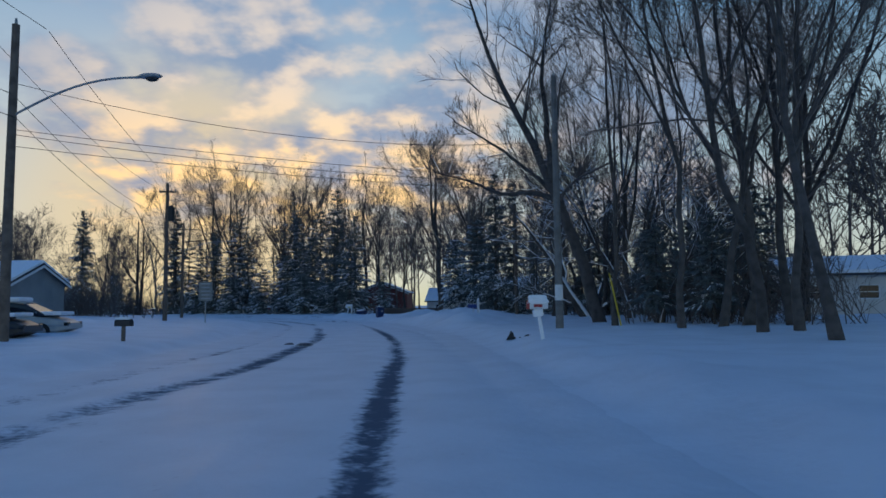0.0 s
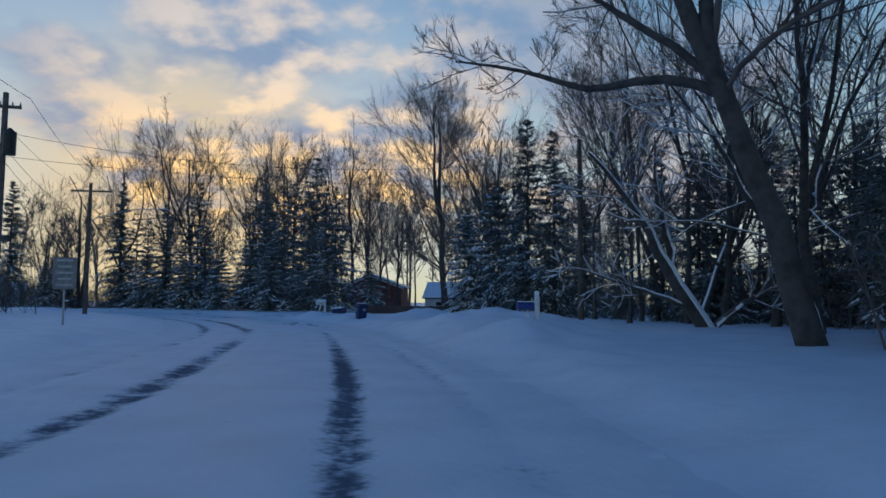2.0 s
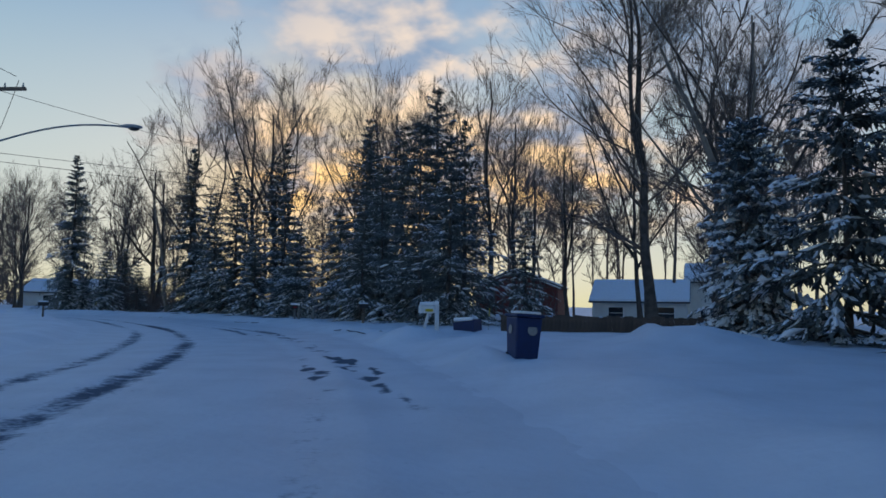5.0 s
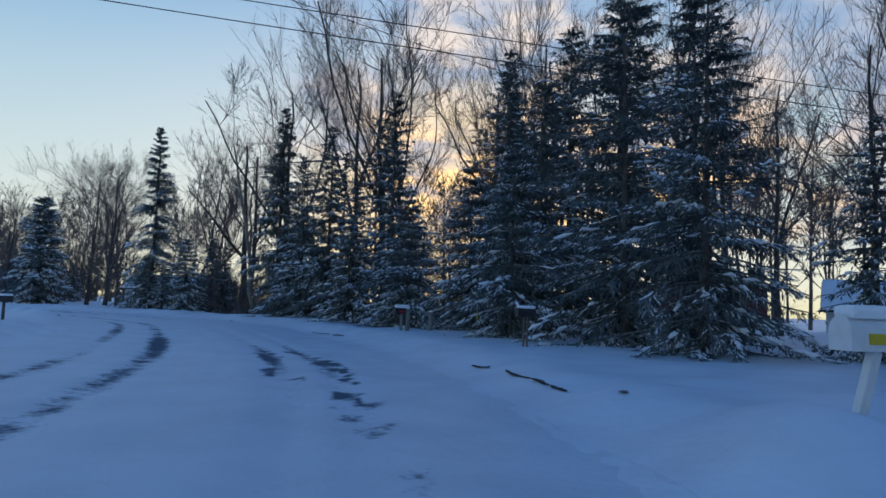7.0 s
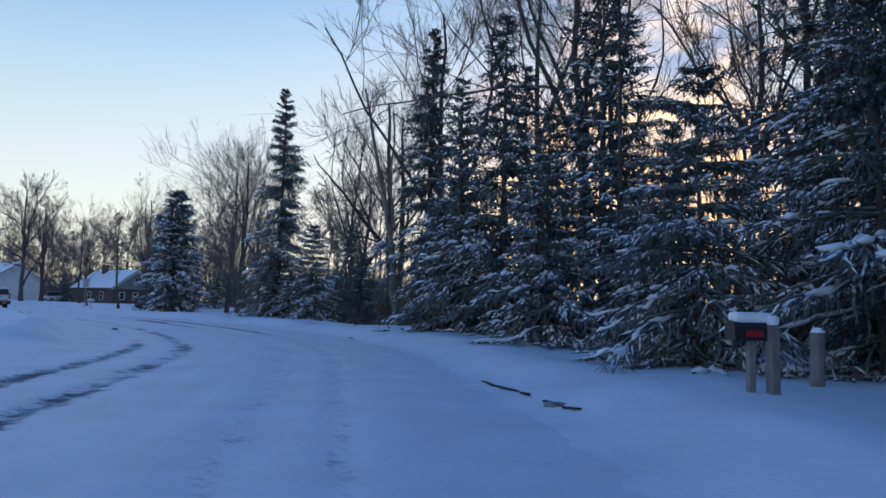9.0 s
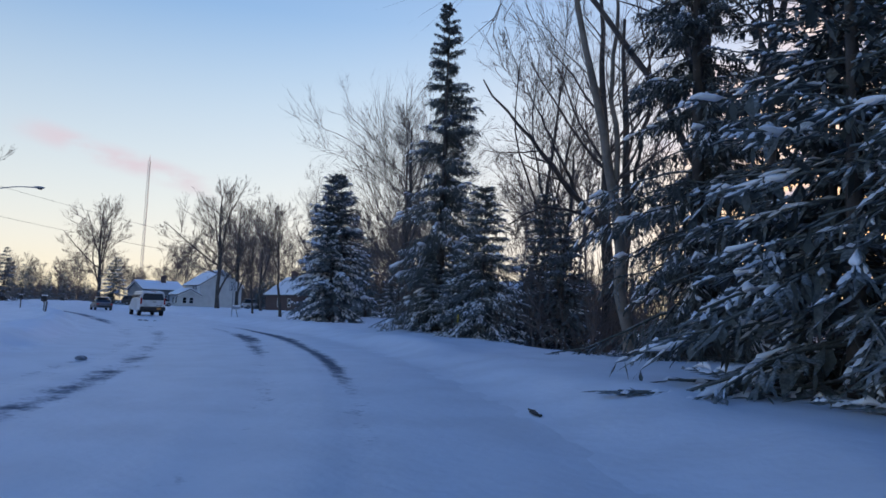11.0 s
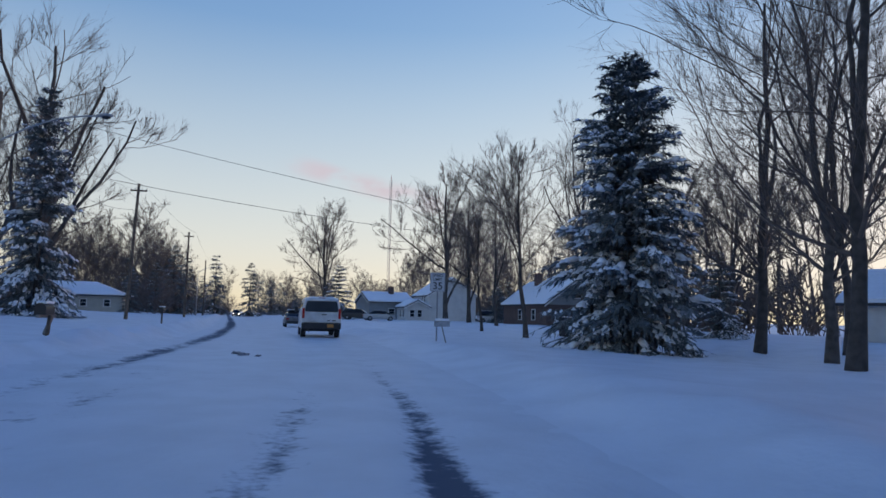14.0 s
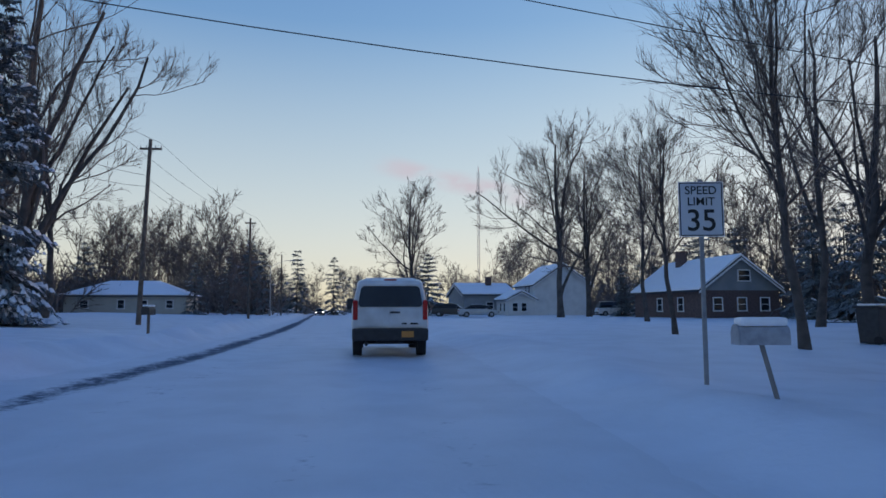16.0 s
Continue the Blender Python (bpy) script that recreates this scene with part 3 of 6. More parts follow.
def bare_tree(seed, h, r, lean=(0, 0), limbs=9, low=0.3, spread=(36, 70), twigs=5, detail=5, snow=0.0, fork=2, rise=0.45, dust=(0.35, 0, 0.45), pale=False, fork_at=(0.25, 0.5), reach=0.8, wob=0.05, stems=None, flare=(16, 36), long=(0.3, 0.52), fine=1.0):
    """Meshes of a leafless broadleaf tree: trunk with its forks, crown of limbs and twigs, and snow lying on the limbs."""
    g = np.random.default_rng(seed)
    if stems:
        # the heavy stems are given by a few bends each
        P0, R0, forks = [], [], None
        for pts, r0, r1 in stems:
            p = np.array(pts, float)
            d = np.r_[0, np.cumsum(np.linalg.norm(np.diff(p, axis=0), axis=1))]
            k = np.linspace(0, d[-1], 12)
            q = np.stack([np.interp(k, d, p[:, i]) for i in range(3)], 1)
            q[1:-1] = (q[:-2] + 2 * q[1:-1] + q[2:]) / 4
            P0.append(q + g.normal(size=q.shape) * np.array([0.05, 0.05, 0.02]) * (k > 0)[:, None])
            R0.append(np.linspace(r0, r1, 12))
        P0, R0 = np.stack(P0), np.stack(R0)
        sets = [(P0, R0, limbs, low)]
    else:
        P0 = trunk_line(g, h, lean, reach=reach, wob=wob)
        R0 = (r * np.linspace(1.0, 0.2, P0.shape[1]) ** 0.9)[None]
        R0[0, 0] *= 1.35
        forks = branch_out(g, P0, R0, fork, fork_at, flare, (0.55, 0.8), 9, (0.5, 0.75), 0.25, 0.10, up=0.2)
        sets = [(P0, R0, limbs, low), (*forks, max(3, limbs * 2 // 3), 0.2)]
    # limbs leave wide, bend upwards and wander
    L1 = [branch_out(g, p, q, c, (lo, 0.98), spread, long, 8, (0.24, 0.46), rise, 0.11, round=0.0 if stems else 0.8) for p, q, c, lo in sets]
    L1 = np.concatenate([a[0] for a in L1]), np.concatenate([a[1] for a in L1])
    L2 = branch_out(g, *L1, detail, (0.1, 1.0), (24, 56), (0.36, 0.66), 4, (0.4, 0.65), 0.35, 0.09, up=0.5)
    L3 = branch_out(g, *L2, detail, (0.08, 1.0), (20, 50), (0.42, 0.78), 3, (0.45, 0.7), 0.25, 0.07, up=0.5)
    L4 = branch_out(g, *L3, twigs, (0.05, 0.95), (16, 44), (0.5, 1.0), 2, (0.6, 0.9), 0.08, 0.04, up=0.3)
    lo = 0.0058 * max(1.0, h / 16) * fine
    trunk = merge([tubes(P0, R0, 9)] + ([tubes(*forks, 7)] if forks else []))
    crown = merge([tubes(*thick(L1, lo * 2.2), 4), tubes(*thick(L2, lo * 1.5), 3), spikes(*thick(L3, lo * 1.5)), slivers(*thick(L4, lo * 0.9))])
    white = None
    if snow:
        pcs = []
        if snow > 0.5:
            pcs.append(tubes(P0 + R0[..., None] * np.array(dust), R0 * 0.74, 6))
        for X, k in ((L1, 0.85), (L2, 1.0)):
            keep = g.random(len(X[0])) < snow
            if keep.any():
                off = X[0][keep].copy()
                off[..., 2] += X[1][keep] * 0.8
                pcs.append(tubes(off, np.maximum(X[1][keep] * k, 0.02), 3))
        white = merge(pcs) if pcs else None
    bark = BARK_PALE if pale else BARK
    return (fast_mesh("trunk", *trunk, bark), fast_mesh("crown", *crown, TWIG), fast_mesh("snow_cover", *white, SNOW_CAP) if white else None)


def sprays(A, Z, w, sag):
    """Arched needle sprays from A to Z, w to each side of a raised midrib."""
    T = Z - A
    S = np.cross(T, np.array([0, 0, 1.0]))
    S /= np.linalg.norm(S, axis=1, keepdims=True) + 1e-9
    w = w[:, None]
    mid = A * 0.5 + Z * 0.5
    down = np.array([0, 0, -1.0]) * sag * w
    verts = np.stack([A, mid + S * w + down, mid, mid - S * w + down, Z], 1).reshape(-1, 3)
    i = np.arange(len(A)) * 5
    return verts, np.concatenate([np.stack([i, i + 1, i + 2], 1), np.stack([i, i + 2, i + 3], 1), np.stack([i + 1, i + 4, i + 2], 1), np.stack([i + 2, i + 4, i + 3], 1)])


def conifer(seed, h, width, rows=24, per=7, fronds=12, needles=2, bare=0.03, snow=0.35, droop=0.35, blue=False, gap=0.0, ragged=0.3, lift=0.25, clump=1.0, hang=0.35, full=0.8, bush=1.0, leafy=0.07, tuft=0.8, core=9):
    """Meshes of a spruce: trunk, tiers of drooping needle boughs, and snow lying along the boughs."""
    g = np.random.default_rng(seed)
    P0 = trunk_line(g, h, (0, 0), 8, 0.008, 1.0)
    R0 = (0.014 * h * np.linspace(1, 0.08, 8))[None]
    u = np.repeat(np.linspace(bare, 0.985, rows) ** 0.95, per) + g.uniform(-0.014, 0.014, rows * per)
    u = np.clip(u, 0.012, 0.99)
    if gap:
        u = u[g.random(len(u)) > gap]
    nb = len(u)
    az = g.uniform(0, 2 * np.pi, nb)
    lobe = 0.72 + 0.56 * vnoise(az * 1.3 + seed, u * 9 + seed)
    L = width * (1 - u) ** full * g.uniform(1 - ragged, 1 + ragged * 0.6, nb) * lobe * (0.8 + 0.25 * np.minimum(u / 0.1, 1)) + 0.22
    tt = np.linspace(0, 1, 5)[None]
    rise = (lift + 0.55 * (u - 0.4))[:, None]
    rr = L[:, None] * tt
    zz = u[:, None] * h + rr * rise - droop * L[:, None] * (1.15 * tt ** 1.4 - 0.45 * np.clip(tt - 0.55, 0, 1) ** 1.2) * (1.2 - 0.6 * u[:, None]) + g.normal(size=(nb, 5)) * 0.03 * L[:, None] * tt
    zz = np.maximum(zz, 0.1)
    sway = az[:, None] + g.normal(size=(nb, 1)) * 0.3 * tt
    bx = np.stack([np.cos(sway) * rr, np.sin(sway) * rr, zz], 2)
    br = np.maximum(0.011 * L[:, None] * (1 - 0.8 * tt), 0.007)
    # side fronds fan out from each bough and hang at their tips
    k = np.sort(g.uniform(0.06, 1.0, (nb, fronds)), axis=1)
    f = k * 4
    i = np.minimum(f.astype(int), 3)
    w = (f - i)[..., None]
    ar = np.arange(nb)[:, None]
    A = bx[ar, i] * (1 - w) + bx[ar, i + 1] * w
    T = bx[ar, i + 1] - bx[ar, i]
    T /= np.linalg.norm(T, axis=2, keepdims=True) + 1e-9
    S = np.cross(T, np.array([0, 0, 1.0]))
    S /= np.linalg.norm(S, axis=2, keepdims=True) + 1e-9
    side = np.where(np.arange(fronds) % 2, 1, -1)[None, :, None]
    ang = np.radians(g.uniform(12, 62, (nb, fronds)) * (1.15 - 0.6 * k))[..., None]
    fl = (0.13 + 0.25 * L[:, None] * (1.05 - 0.6 * k) * g.uniform(0.6, 1.2, k.shape))[..., None] * bush
    D = T * np.cos(ang) + S * side * np.sin(ang)
    D[..., 2] -= hang * g.uniform(0.2, 1.5, k.shape)
    Z = A + D * fl
    Z[..., 2] = np.maximum(Z[..., 2], 0.05)
    A, Z, sz = A.reshape(-1, 3), Z.reshape(-1, 3), fl.reshape(-1)
    fw = (0.02 + leafy * sz) * g.uniform(0.7, 1.3, len(sz)) * (0.6 if needles > 4 else 1.0)
    # tufts of needles along the fronds
    q = g.uniform(0.1, 1.0, (len(A), needles, 1))
    a = A[:, None] * (1 - q) + Z[:, None] * q
    d = (Z - A)[:, None] * g.uniform(0.12, 0.45, q.shape) + g.normal(size=(len(A), needles, 3)) * (sz * 0.24)[:, None, None]
    d[..., 2] -= (0.12 + hang * 0.3) * sz[:, None]
    d = d * tuft
    N = np.stack([a, a + d], 2).reshape(-1, 2, 3)
    N[..., 2] = np.maximum(N[..., 2], 0.03)
    # branchlets that hang under the inner boughs and close the tree up
    c = g.uniform(0.08, 0.8, (nb, core))
    f = c * 4
    i = np.minimum(f.astype(int), 3)
    w = (f - i)[..., None]
    Ac = bx[ar, i] * (1 - w) + bx[ar, i + 1] * w
    drop = (0.09 + 0.15 * L[:, None] * (1 - 0.5 * c) * g.uniform(0.5, 1.2, c.shape))[..., None]
    Zc = Ac + ((bx[ar, i + 1] - bx[ar, i]) * 0.6 / (L[:, None, None] + 0.3) + g.normal(size=Ac.shape) * 0.45 + np.array([0, 0, -0.75])) * drop
    Zc[..., 2] = np.maximum(Zc[..., 2], 0.04)
    Ac, Zc, drop = Ac.reshape(-1, 3), Zc.reshape(-1, 3), drop.reshape(-1)
    if needles > 4:
        # near trees: short needles all along these branchlets too
        q = g.uniform(0.0, 1.0, (len(Ac), 5, 1))
        a = Ac[:, None] * (1 - q) + Zc[:, None] * q
        d = ((Zc - Ac)[:, None] * 0.3 + g.normal(size=(len(Ac), 5, 3)) * (drop * 0.42)[:, None, None]) * tuft
        N = np.concatenate([N, np.stack([a, a + d], 2).reshape(-1, 2, 3)])
        N[..., 2] = np.maximum(N[..., 2], 0.03)
    fol = merge([tubes(bx, br + 0.012, 3), sprays(Ac, Zc, np.minimum(drop * g.uniform(0.18, 0.34, len(drop)), 0.02 if needles > 4 else 1.0), 0.2), sprays(A, Z, fw, 0.7), blades(N, (0.018 + 0.006 * width) * tuft * (1.5 if needles < 3 else 1.0))])
    white = None
    if snow:
        # snow lies in patches over neighbouring boughs, thickest on their outer halves
        patch = 0.65 * vnoise(az * 2.0 + 5 + seed, u * h * 0.5 + seed) + 0.35 * vnoise(az * 5 + 9 + seed, u * h * 1.3 + seed)
        load = np.clip((patch - 0.66 + snow * 0.6) * 5.0, 0, 1) * np.clip(1.35 - 1.15 * u, 0.1, 1)
        keep = (g.random((nb, fronds)) < load[:, None] * np.clip(0.3 + 1.1 * k, 0, 0.95)).reshape(-1)
        A1, Z1, w1 = (np.concatenate([v[keep], v[keep]]) for v in (A, Z, fw + 0.015))
        k0 = g.uniform(0.0, 0.55, (len(A1), 1))
        k1 = k0 + g.uniform(0.25, 0.5, (len(A1), 1))
        up = np.array([0, 0, 1.0]) * (0.025 + 0.25 * w1[:, None] * clump)
        pcs = [sprays(A1 + (Z1 - A1) * k0 + up * 0.5, A1 + (Z1 - A1) * k1 + up * 0.4, w1 * clump * g.uniform(0.22, 0.6, len(A1)), 0.55)]
        pcs[0][0][2::5] += up
        # broken pads along the bough itself
        for lo in (1, 2, 3):
            on = g.random(nb) < load * (0.35, 0.5, 0.45)[lo - 1]
            a0, a1 = bx[on][:, lo], bx[on][:, min(lo + 1, 4)]
            j0, j1 = g.uniform(-0.2, 0.3, (len(a0), 1)), g.uniform(0.6, 1.0, (len(a0), 1))
            b0, b1 = a0 + (a1 - a0) * j0, a0 + (a1 - a0) * j1
            C = np.stack([b0, b0 * 0.6 + b1 * 0.4, b0 * 0.25 + b1 * 0.75, b1], 1) + g.normal(size=(len(a0), 4, 3)) * 0.03
            C[..., 2] += 0.035
            pcs.append(tubes(C, np.array([0.15, 0.9, 1.0, 0.2])[None] * (0.02 + 0.018 * L[on][:, None] * clump) * g.uniform(0.5, 1.2, C.shape[:2]), 4))
        white = merge(pcs)
    mat = NEEDLE_BLUE if blue else NEEDLE
    return (fast_mesh("trunk", *tubes(P0, R0, 7), BARK), fast_mesh("foliage", *fol, mat, smooth=False), fast_mesh("snow_cover", *white, SNOW_CAP, smooth=True) if white else None)


def stand(name, meshes, x, y, label, category, group="", rz=0.0, s=1.0, sz=None, sink=0.05):
    """A tree of the given meshes on the snow at x, y."""
    m = Matrix.Translation((x, y, ground_z(x, y) - sink)) @ pose(0, 0, 0, 0, 0, rz)
    e = thing(name, m, label, category, group)
    e.scale = (s, s, sz or s)
    for me in meshes:
        if me:
            o = new(me.name.split(".")[0], me)
            o.parent = e
            if o.name.startswith("snow"):
                tagged(o, "snow lying along the limbs", kind="stuff")
    return e


# single trees by stretch of the road: x, y, kind, scale
TREES_START = [(11, 46, 6, 0.75), (9.8, 20.8, 3, 0.9), (8.3, 23.6, 1, 0.85), (10.2, 24.8, 4, 1), (11.0, 20.9, 1, 0.95), (12.4, 24, 3, 1),
               (7, 27.6, 1, 0.8), (9.9, 17, 3, 0.9), (13, 18.5, 1, 1), (8.2, 50.5, 4, 0.8), (7.6, 55, 1, 0.75)]
TREES_GARDEN = [(-0.2, 84.6, 11, 1.0), (4.2, 83.5, 8, 1.2), (5.5, 83, 5, 1.1), (-10, 103, 0, 1.13), (-5, 88, 0, 0.72), (0, 94, 5, 0.85),
                (-7.5, 96, 0, 0.8), (4, 88.5, 2, 1), (7.5, 106, 8, 0.75)]
TREES_BEND = [(-15.5, 107, 5, 1.2), (-20.5, 104, 0, 1.22), (-12.2, 104, 2, 1.16), (-24.5, 108, 5, 1.28), (-26.5, 111, 2, 1.2)]
TREES_CURVE = [(-32.5, 103, 2, 1.24), (-36.8, 107, 0, 1.32), (-29, 103, 3, 1.16), (-42.5, 106, 5, 1.22),
               (-57.7, 113.0, 3, 0.9), (-60.5, 119.5, 6, 0.95)]
TREES_STRAIGHT = [(-89.5, 135, 0, 0.7), (-69.9, 113.8, 7, 0.9), (-74.6, 118.2, 7, 0.85), (-77.8, 122.6, 5, 0.9),
                  (-95.5, 121, 6, 0.9), (-80.4, 120.6, 7, 1), (-93, 130, 6, 0.75), (-90.3, 114.3, 12, 1.0), (-96.9, 114.3, 12, 0.72)]
TREES_END = [(-101, 123.5, 0, 0.9), (-144.5, 127.4, 10, 1.5), (-146.5, 131.5, 10, 1.3), (-178, 115.6, 10, 1.45), (-118, 124, 0, 0.8),
             (-119.5, 83.6, 13, 1.5), (-122.5, 79, 13, 1.2), (-127.5, 82, 2, 1.1)]
# x from, to, y from, to, number, scale from, to
WOODS = [(11, 20, 24, 34, 4, 0.8, 1.1), (9.5, 18, 36, 58, 6, 0.7, 1.0)]


def bare_trees():
    oak = "leafless broadleaf tree with dark bark and fine twigs in snow"
    kinds = [bare_tree(11, 19, 0.20, limbs=9, low=0.34), bare_tree(12, 19, 0.15, limbs=10, low=0.38, spread=(30, 62), lean=(-0.12, 0.02)),
             bare_tree(13, 19, 0.24, limbs=10, low=0.3, fork=3), bare_tree(14, 20, 0.17, limbs=9, low=0.38, spread=(28, 60), lean=(-0.15, 0.06), fork=3),
             bare_tree(15, 16, 0.15, limbs=9, low=0.25, lean=(-0.2, 0.05)), bare_tree(16, 19, 0.22, limbs=9, low=0.35, spread=(32, 66), fork=3),
             bare_tree(17, 17, 0.24, limbs=9, low=0.22, spread=(32, 66), fork=5, fork_at=(0.14, 0.4), flare=(20, 46), reach=0.7, long=(0.28, 0.48), detail=6, twigs=4)]
    kinds.append(bare_tree(18, 19, 0.23, limbs=13, low=0.22, spread=(42, 74), fork=2, rise=0.45, detail=6, twigs=5, long=(0.32, 0.52)))
    kinds.append(bare_tree(19, 16, 0.22, limbs=10, low=0.15, spread=(32, 68), fork=7, fork_at=(0.12, 0.4), flare=(22, 52), reach=0.62, detail=5, twigs=4, long=(0.26, 0.42)))
    kinds.append(bare_tree(20, 18, 0.2, limbs=9, low=0.25, spread=(38, 74), fork=4, fork_at=(0.06, 0.22), flare=(8, 22), rise=0.3, twigs=5, pale=True))
    kinds.append(bare_tree(23, 16, 0.24, limbs=12, low=0.14, spread=(36, 76), fork=6, fork_at=(0.12, 0.45), flare=(16, 44), reach=0.8, rise=0.3, detail=5, twigs=5, long=(0.26, 0.42), fine=1.4))
    # a tall garden tree: one straight trunk and a deep oval crown of rising limbs
    kinds.append(bare_tree(27, 21, 0.34, limbs=22, low=0.2, spread=(36, 66), fork=2, fork_at=(0.32, 0.5), flare=(12, 26), rise=0.55, detail=6, twigs=5, long=(0.3, 0.46), reach=0.92))
    # a young garden tree: short clean trunk, round crown of rising limbs
    kinds.append(bare_tree(29, 10, 0.14, limbs=20, low=0.34, spread=(34, 62), fork=2, fork_at=(0.4, 0.5), flare=(12, 24), rise=0.5, detail=5, twigs=4, long=(0.3, 0.42), reach=0.92))
    # an upright tree of many stems from a low fork
    kinds.append(bare_tree(35, 17, 0.28, limbs=9, low=0.25, spread=(26, 54), fork=6, fork_at=(0.06, 0.3), flare=(8, 24), rise=0.5, reach=0.88, detail=5, twigs=4, long=(0.24, 0.38), fine=1.2))
    g = random.Random(5)
    for x, y, k, s in itertools.chain(TREES_START, TREES_GARDEN, TREES_BEND, TREES_CURVE, TREES_STRAIGHT, TREES_END):
        stand("bare_tree", kinds[k], x, y, oak, "tree", "leafless trees along the road", (x * 53 + y * 29) % 360, s)
    for x0, x1, y0, y1, count, smin, smax in WOODS:
        for _ in range(count):
            x, y = g.uniform(x0, x1), g.uniform(y0, y1)
            stand("bare_tree", kinds[g.randrange(6)], x, y, oak, "tree", "leafless trees in the woods", g.uniform(0, 360), g.uniform(smin, smax))


def lone_trees():
    # a heavy trunk bent over to the road, forking in two, with two long low limbs
    trunk = [((0.95, 0, -0.3), (0.35, 0.0, 2.2), (-0.4, 0.1, 4.6), (-1.25, 0.1, 6.8), (-2.3, 0.0, 9.4), (-3.8, -0.3, 11.8), (-4.8, -0.5, 14.4), (-5.6, -0.6, 17.0)), 0.36, 0.05]
    right = [((-1.25, 0.1, 6.8), (-1.5, 0.0, 8.6), (-1.7, -0.2, 11.0), (-1.9, -0.4, 13.0), (-1.3, -0.6, 17.2)), 0.2, 0.04]
    low = [((-1.05, 0.2, 6.2), (-1.9, 0.9, 6.9), (-2.9, 1.9, 7.0), (-3.9, 2.8, 7.1), (-5.7, 4.3, 8.3), (-7.4, 5.5, 8.9)), 0.15, 0.03]
    mid = [((-1.2, 0.2, 6.6), (-2.2, 0.9, 7.9), (-3.4, 1.6, 9.0), (-4.8, 2.2, 10.2), (-6.4, 2.6, 11.2)), 0.13, 0.025]
    big = bare_tree(31, 18, 0.36, stems=[trunk, right, low, mid], detail=5, twigs=4, limbs=12, low=0.36, spread=(30, 65), snow=0.12, long=(0.22, 0.4), rise=0.15)
    stand("leaning_tree", big, 7.05, 34.2, "large leaning bare tree with snow on its heavy limbs", "tree")
    shag = bare_tree(32, 9, 0.13, lean=(-0.5, -0.1), limbs=12, low=0.1, spread=(40, 75), snow=0.6, rise=0.1, twigs=2)
    for x, y, rz, s in ((10.0, 31.0, 140, 0.8), (10.8, 39.0, 330, 1.2), (12.2, 44.5, 100, 1.4), (10.5, 47.5, 190, 1.1)):
        stand("small_tree", shag, x, y, "low crooked bare tree with snow along its limbs", "tree", "low snowy trees", rz=rz, s=s)
    # a stout tree bent low over the bank, snow along the top of its trunk
    bent = [((0.15, 0, -0.3), (-0.4, 0.0, 0.6), (-1.25, -0.1, 1.9), (-2.1, -0.2, 3.5), (-2.9, -0.3, 4.8), (-4.4, -0.4, 6.6)), 0.27, 0.05]
    back = [((0.15, 0, -0.3), (0.7, 0.0, 0.4), (1.7, 0.0, 1.1), (2.9, 0.0, 1.7), (3.9, 0.1, 2.9)), 0.17, 0.04]
    limb = [((-0.55, 0, 0.8), (-1.4, 0.0, 1.1), (-2.9, 0.0, 1.6), (-4.2, -0.1, 2.1), (-5.4, -0.1, 2.3)), 0.10, 0.02]
    tall = [((-1.25, -0.1, 1.9), (-1.4, 0.1, 3.6), (-1.7, 0.3, 5.2), (-1.6, 0.4, 7.4)), 0.16, 0.03]
    low_one = bare_tree(34, 9, 0.27, stems=[bent, back, limb, tall], limbs=11, low=0.25, spread=(35, 70), snow=0.7, long=(0.25, 0.45), rise=0.15, detail=5, twigs=4, dust=(0.5, -0.25, 0.45))
    stand("bent_tree", low_one, 9.1, 43.6, "stout bent bare tree with thick snow along its trunk", "tree")
    # a big spreading tree with two trunks and long limbs sweeping out over the spruces
    one = [((-0.2, 0.3, -0.4), (-0.07, 0.01, 3.3), (0.05, -0.28, 6.1), (0.17, -0.52, 8.8), (0.27, -0.82, 11.6), (0.42, -1.37, 16.2)), 0.34, 0.08]
    two = [((-0.03, 0.6, -0.4), (0.32, 0.67, 3.3), (0.57, 0.44, 7.1), (0.76, 0.06, 11.3), (0.92, -0.38, 15.4)), 0.30, 0.07]
    sweep = [((0.03, -0.25, 5.8), (-0.23, -0.77, 6.3), (-0.58, -1.51, 7.1), (-0.71, -2.7, 8.0), (-0.93, -4.11, 9.4), (-1.21, -5.59, 10.6), (-1.37, -6.63, 11.6)), 0.17, 0.03]
    droop = [((-0.13, -0.57, 6.1), (-0.48, -1.25, 6.5), (-0.65, -2.34, 6.6), (-0.82, -3.44, 6.6), (-1.08, -4.59, 6.1), (-1.25, -5.19, 5.6)), 0.08, 0.02]
    climb = [((-0.58, -1.51, 7.1), (-0.86, -2.27, 8.7), (-1.5, -2.67, 10.4), (-2.12, -3.43, 12.2)), 0.09, 0.02]
    outer = [((0.57, 0.44, 7.1), (0.83, 0.71, 8.2), (1.15, 0.89, 10.3), (1.55, 1.18, 12.7)), 0.11, 0.03]
    wide = bare_tree(36, 17, 0.34, stems=[one, two, sweep, droop, climb, outer], limbs=9, low=0.3, spread=(30, 62), long=(0.24, 0.42), rise=0.35, detail=4, twigs=3)
    stand("spreading_tree", wide, -50.97, 112.32, "large two-trunked bare tree with long sweeping limbs", "tree")
    # a pale trunk leaning along the ridge of ploughed snow, forked, with a crooked side limb
    pale = [((0.12, 0.14, -0.3), (0.14, -0.2, 2.2), (0.12, -0.62, 4.6), (0.08, -0.93, 6.1), (0.02, -1.23, 7.5), (-0.11, -1.71, 9.2), (-0.24, -2.24, 11.3), (-0.33, -2.77, 13.7)), 0.23, 0.06]
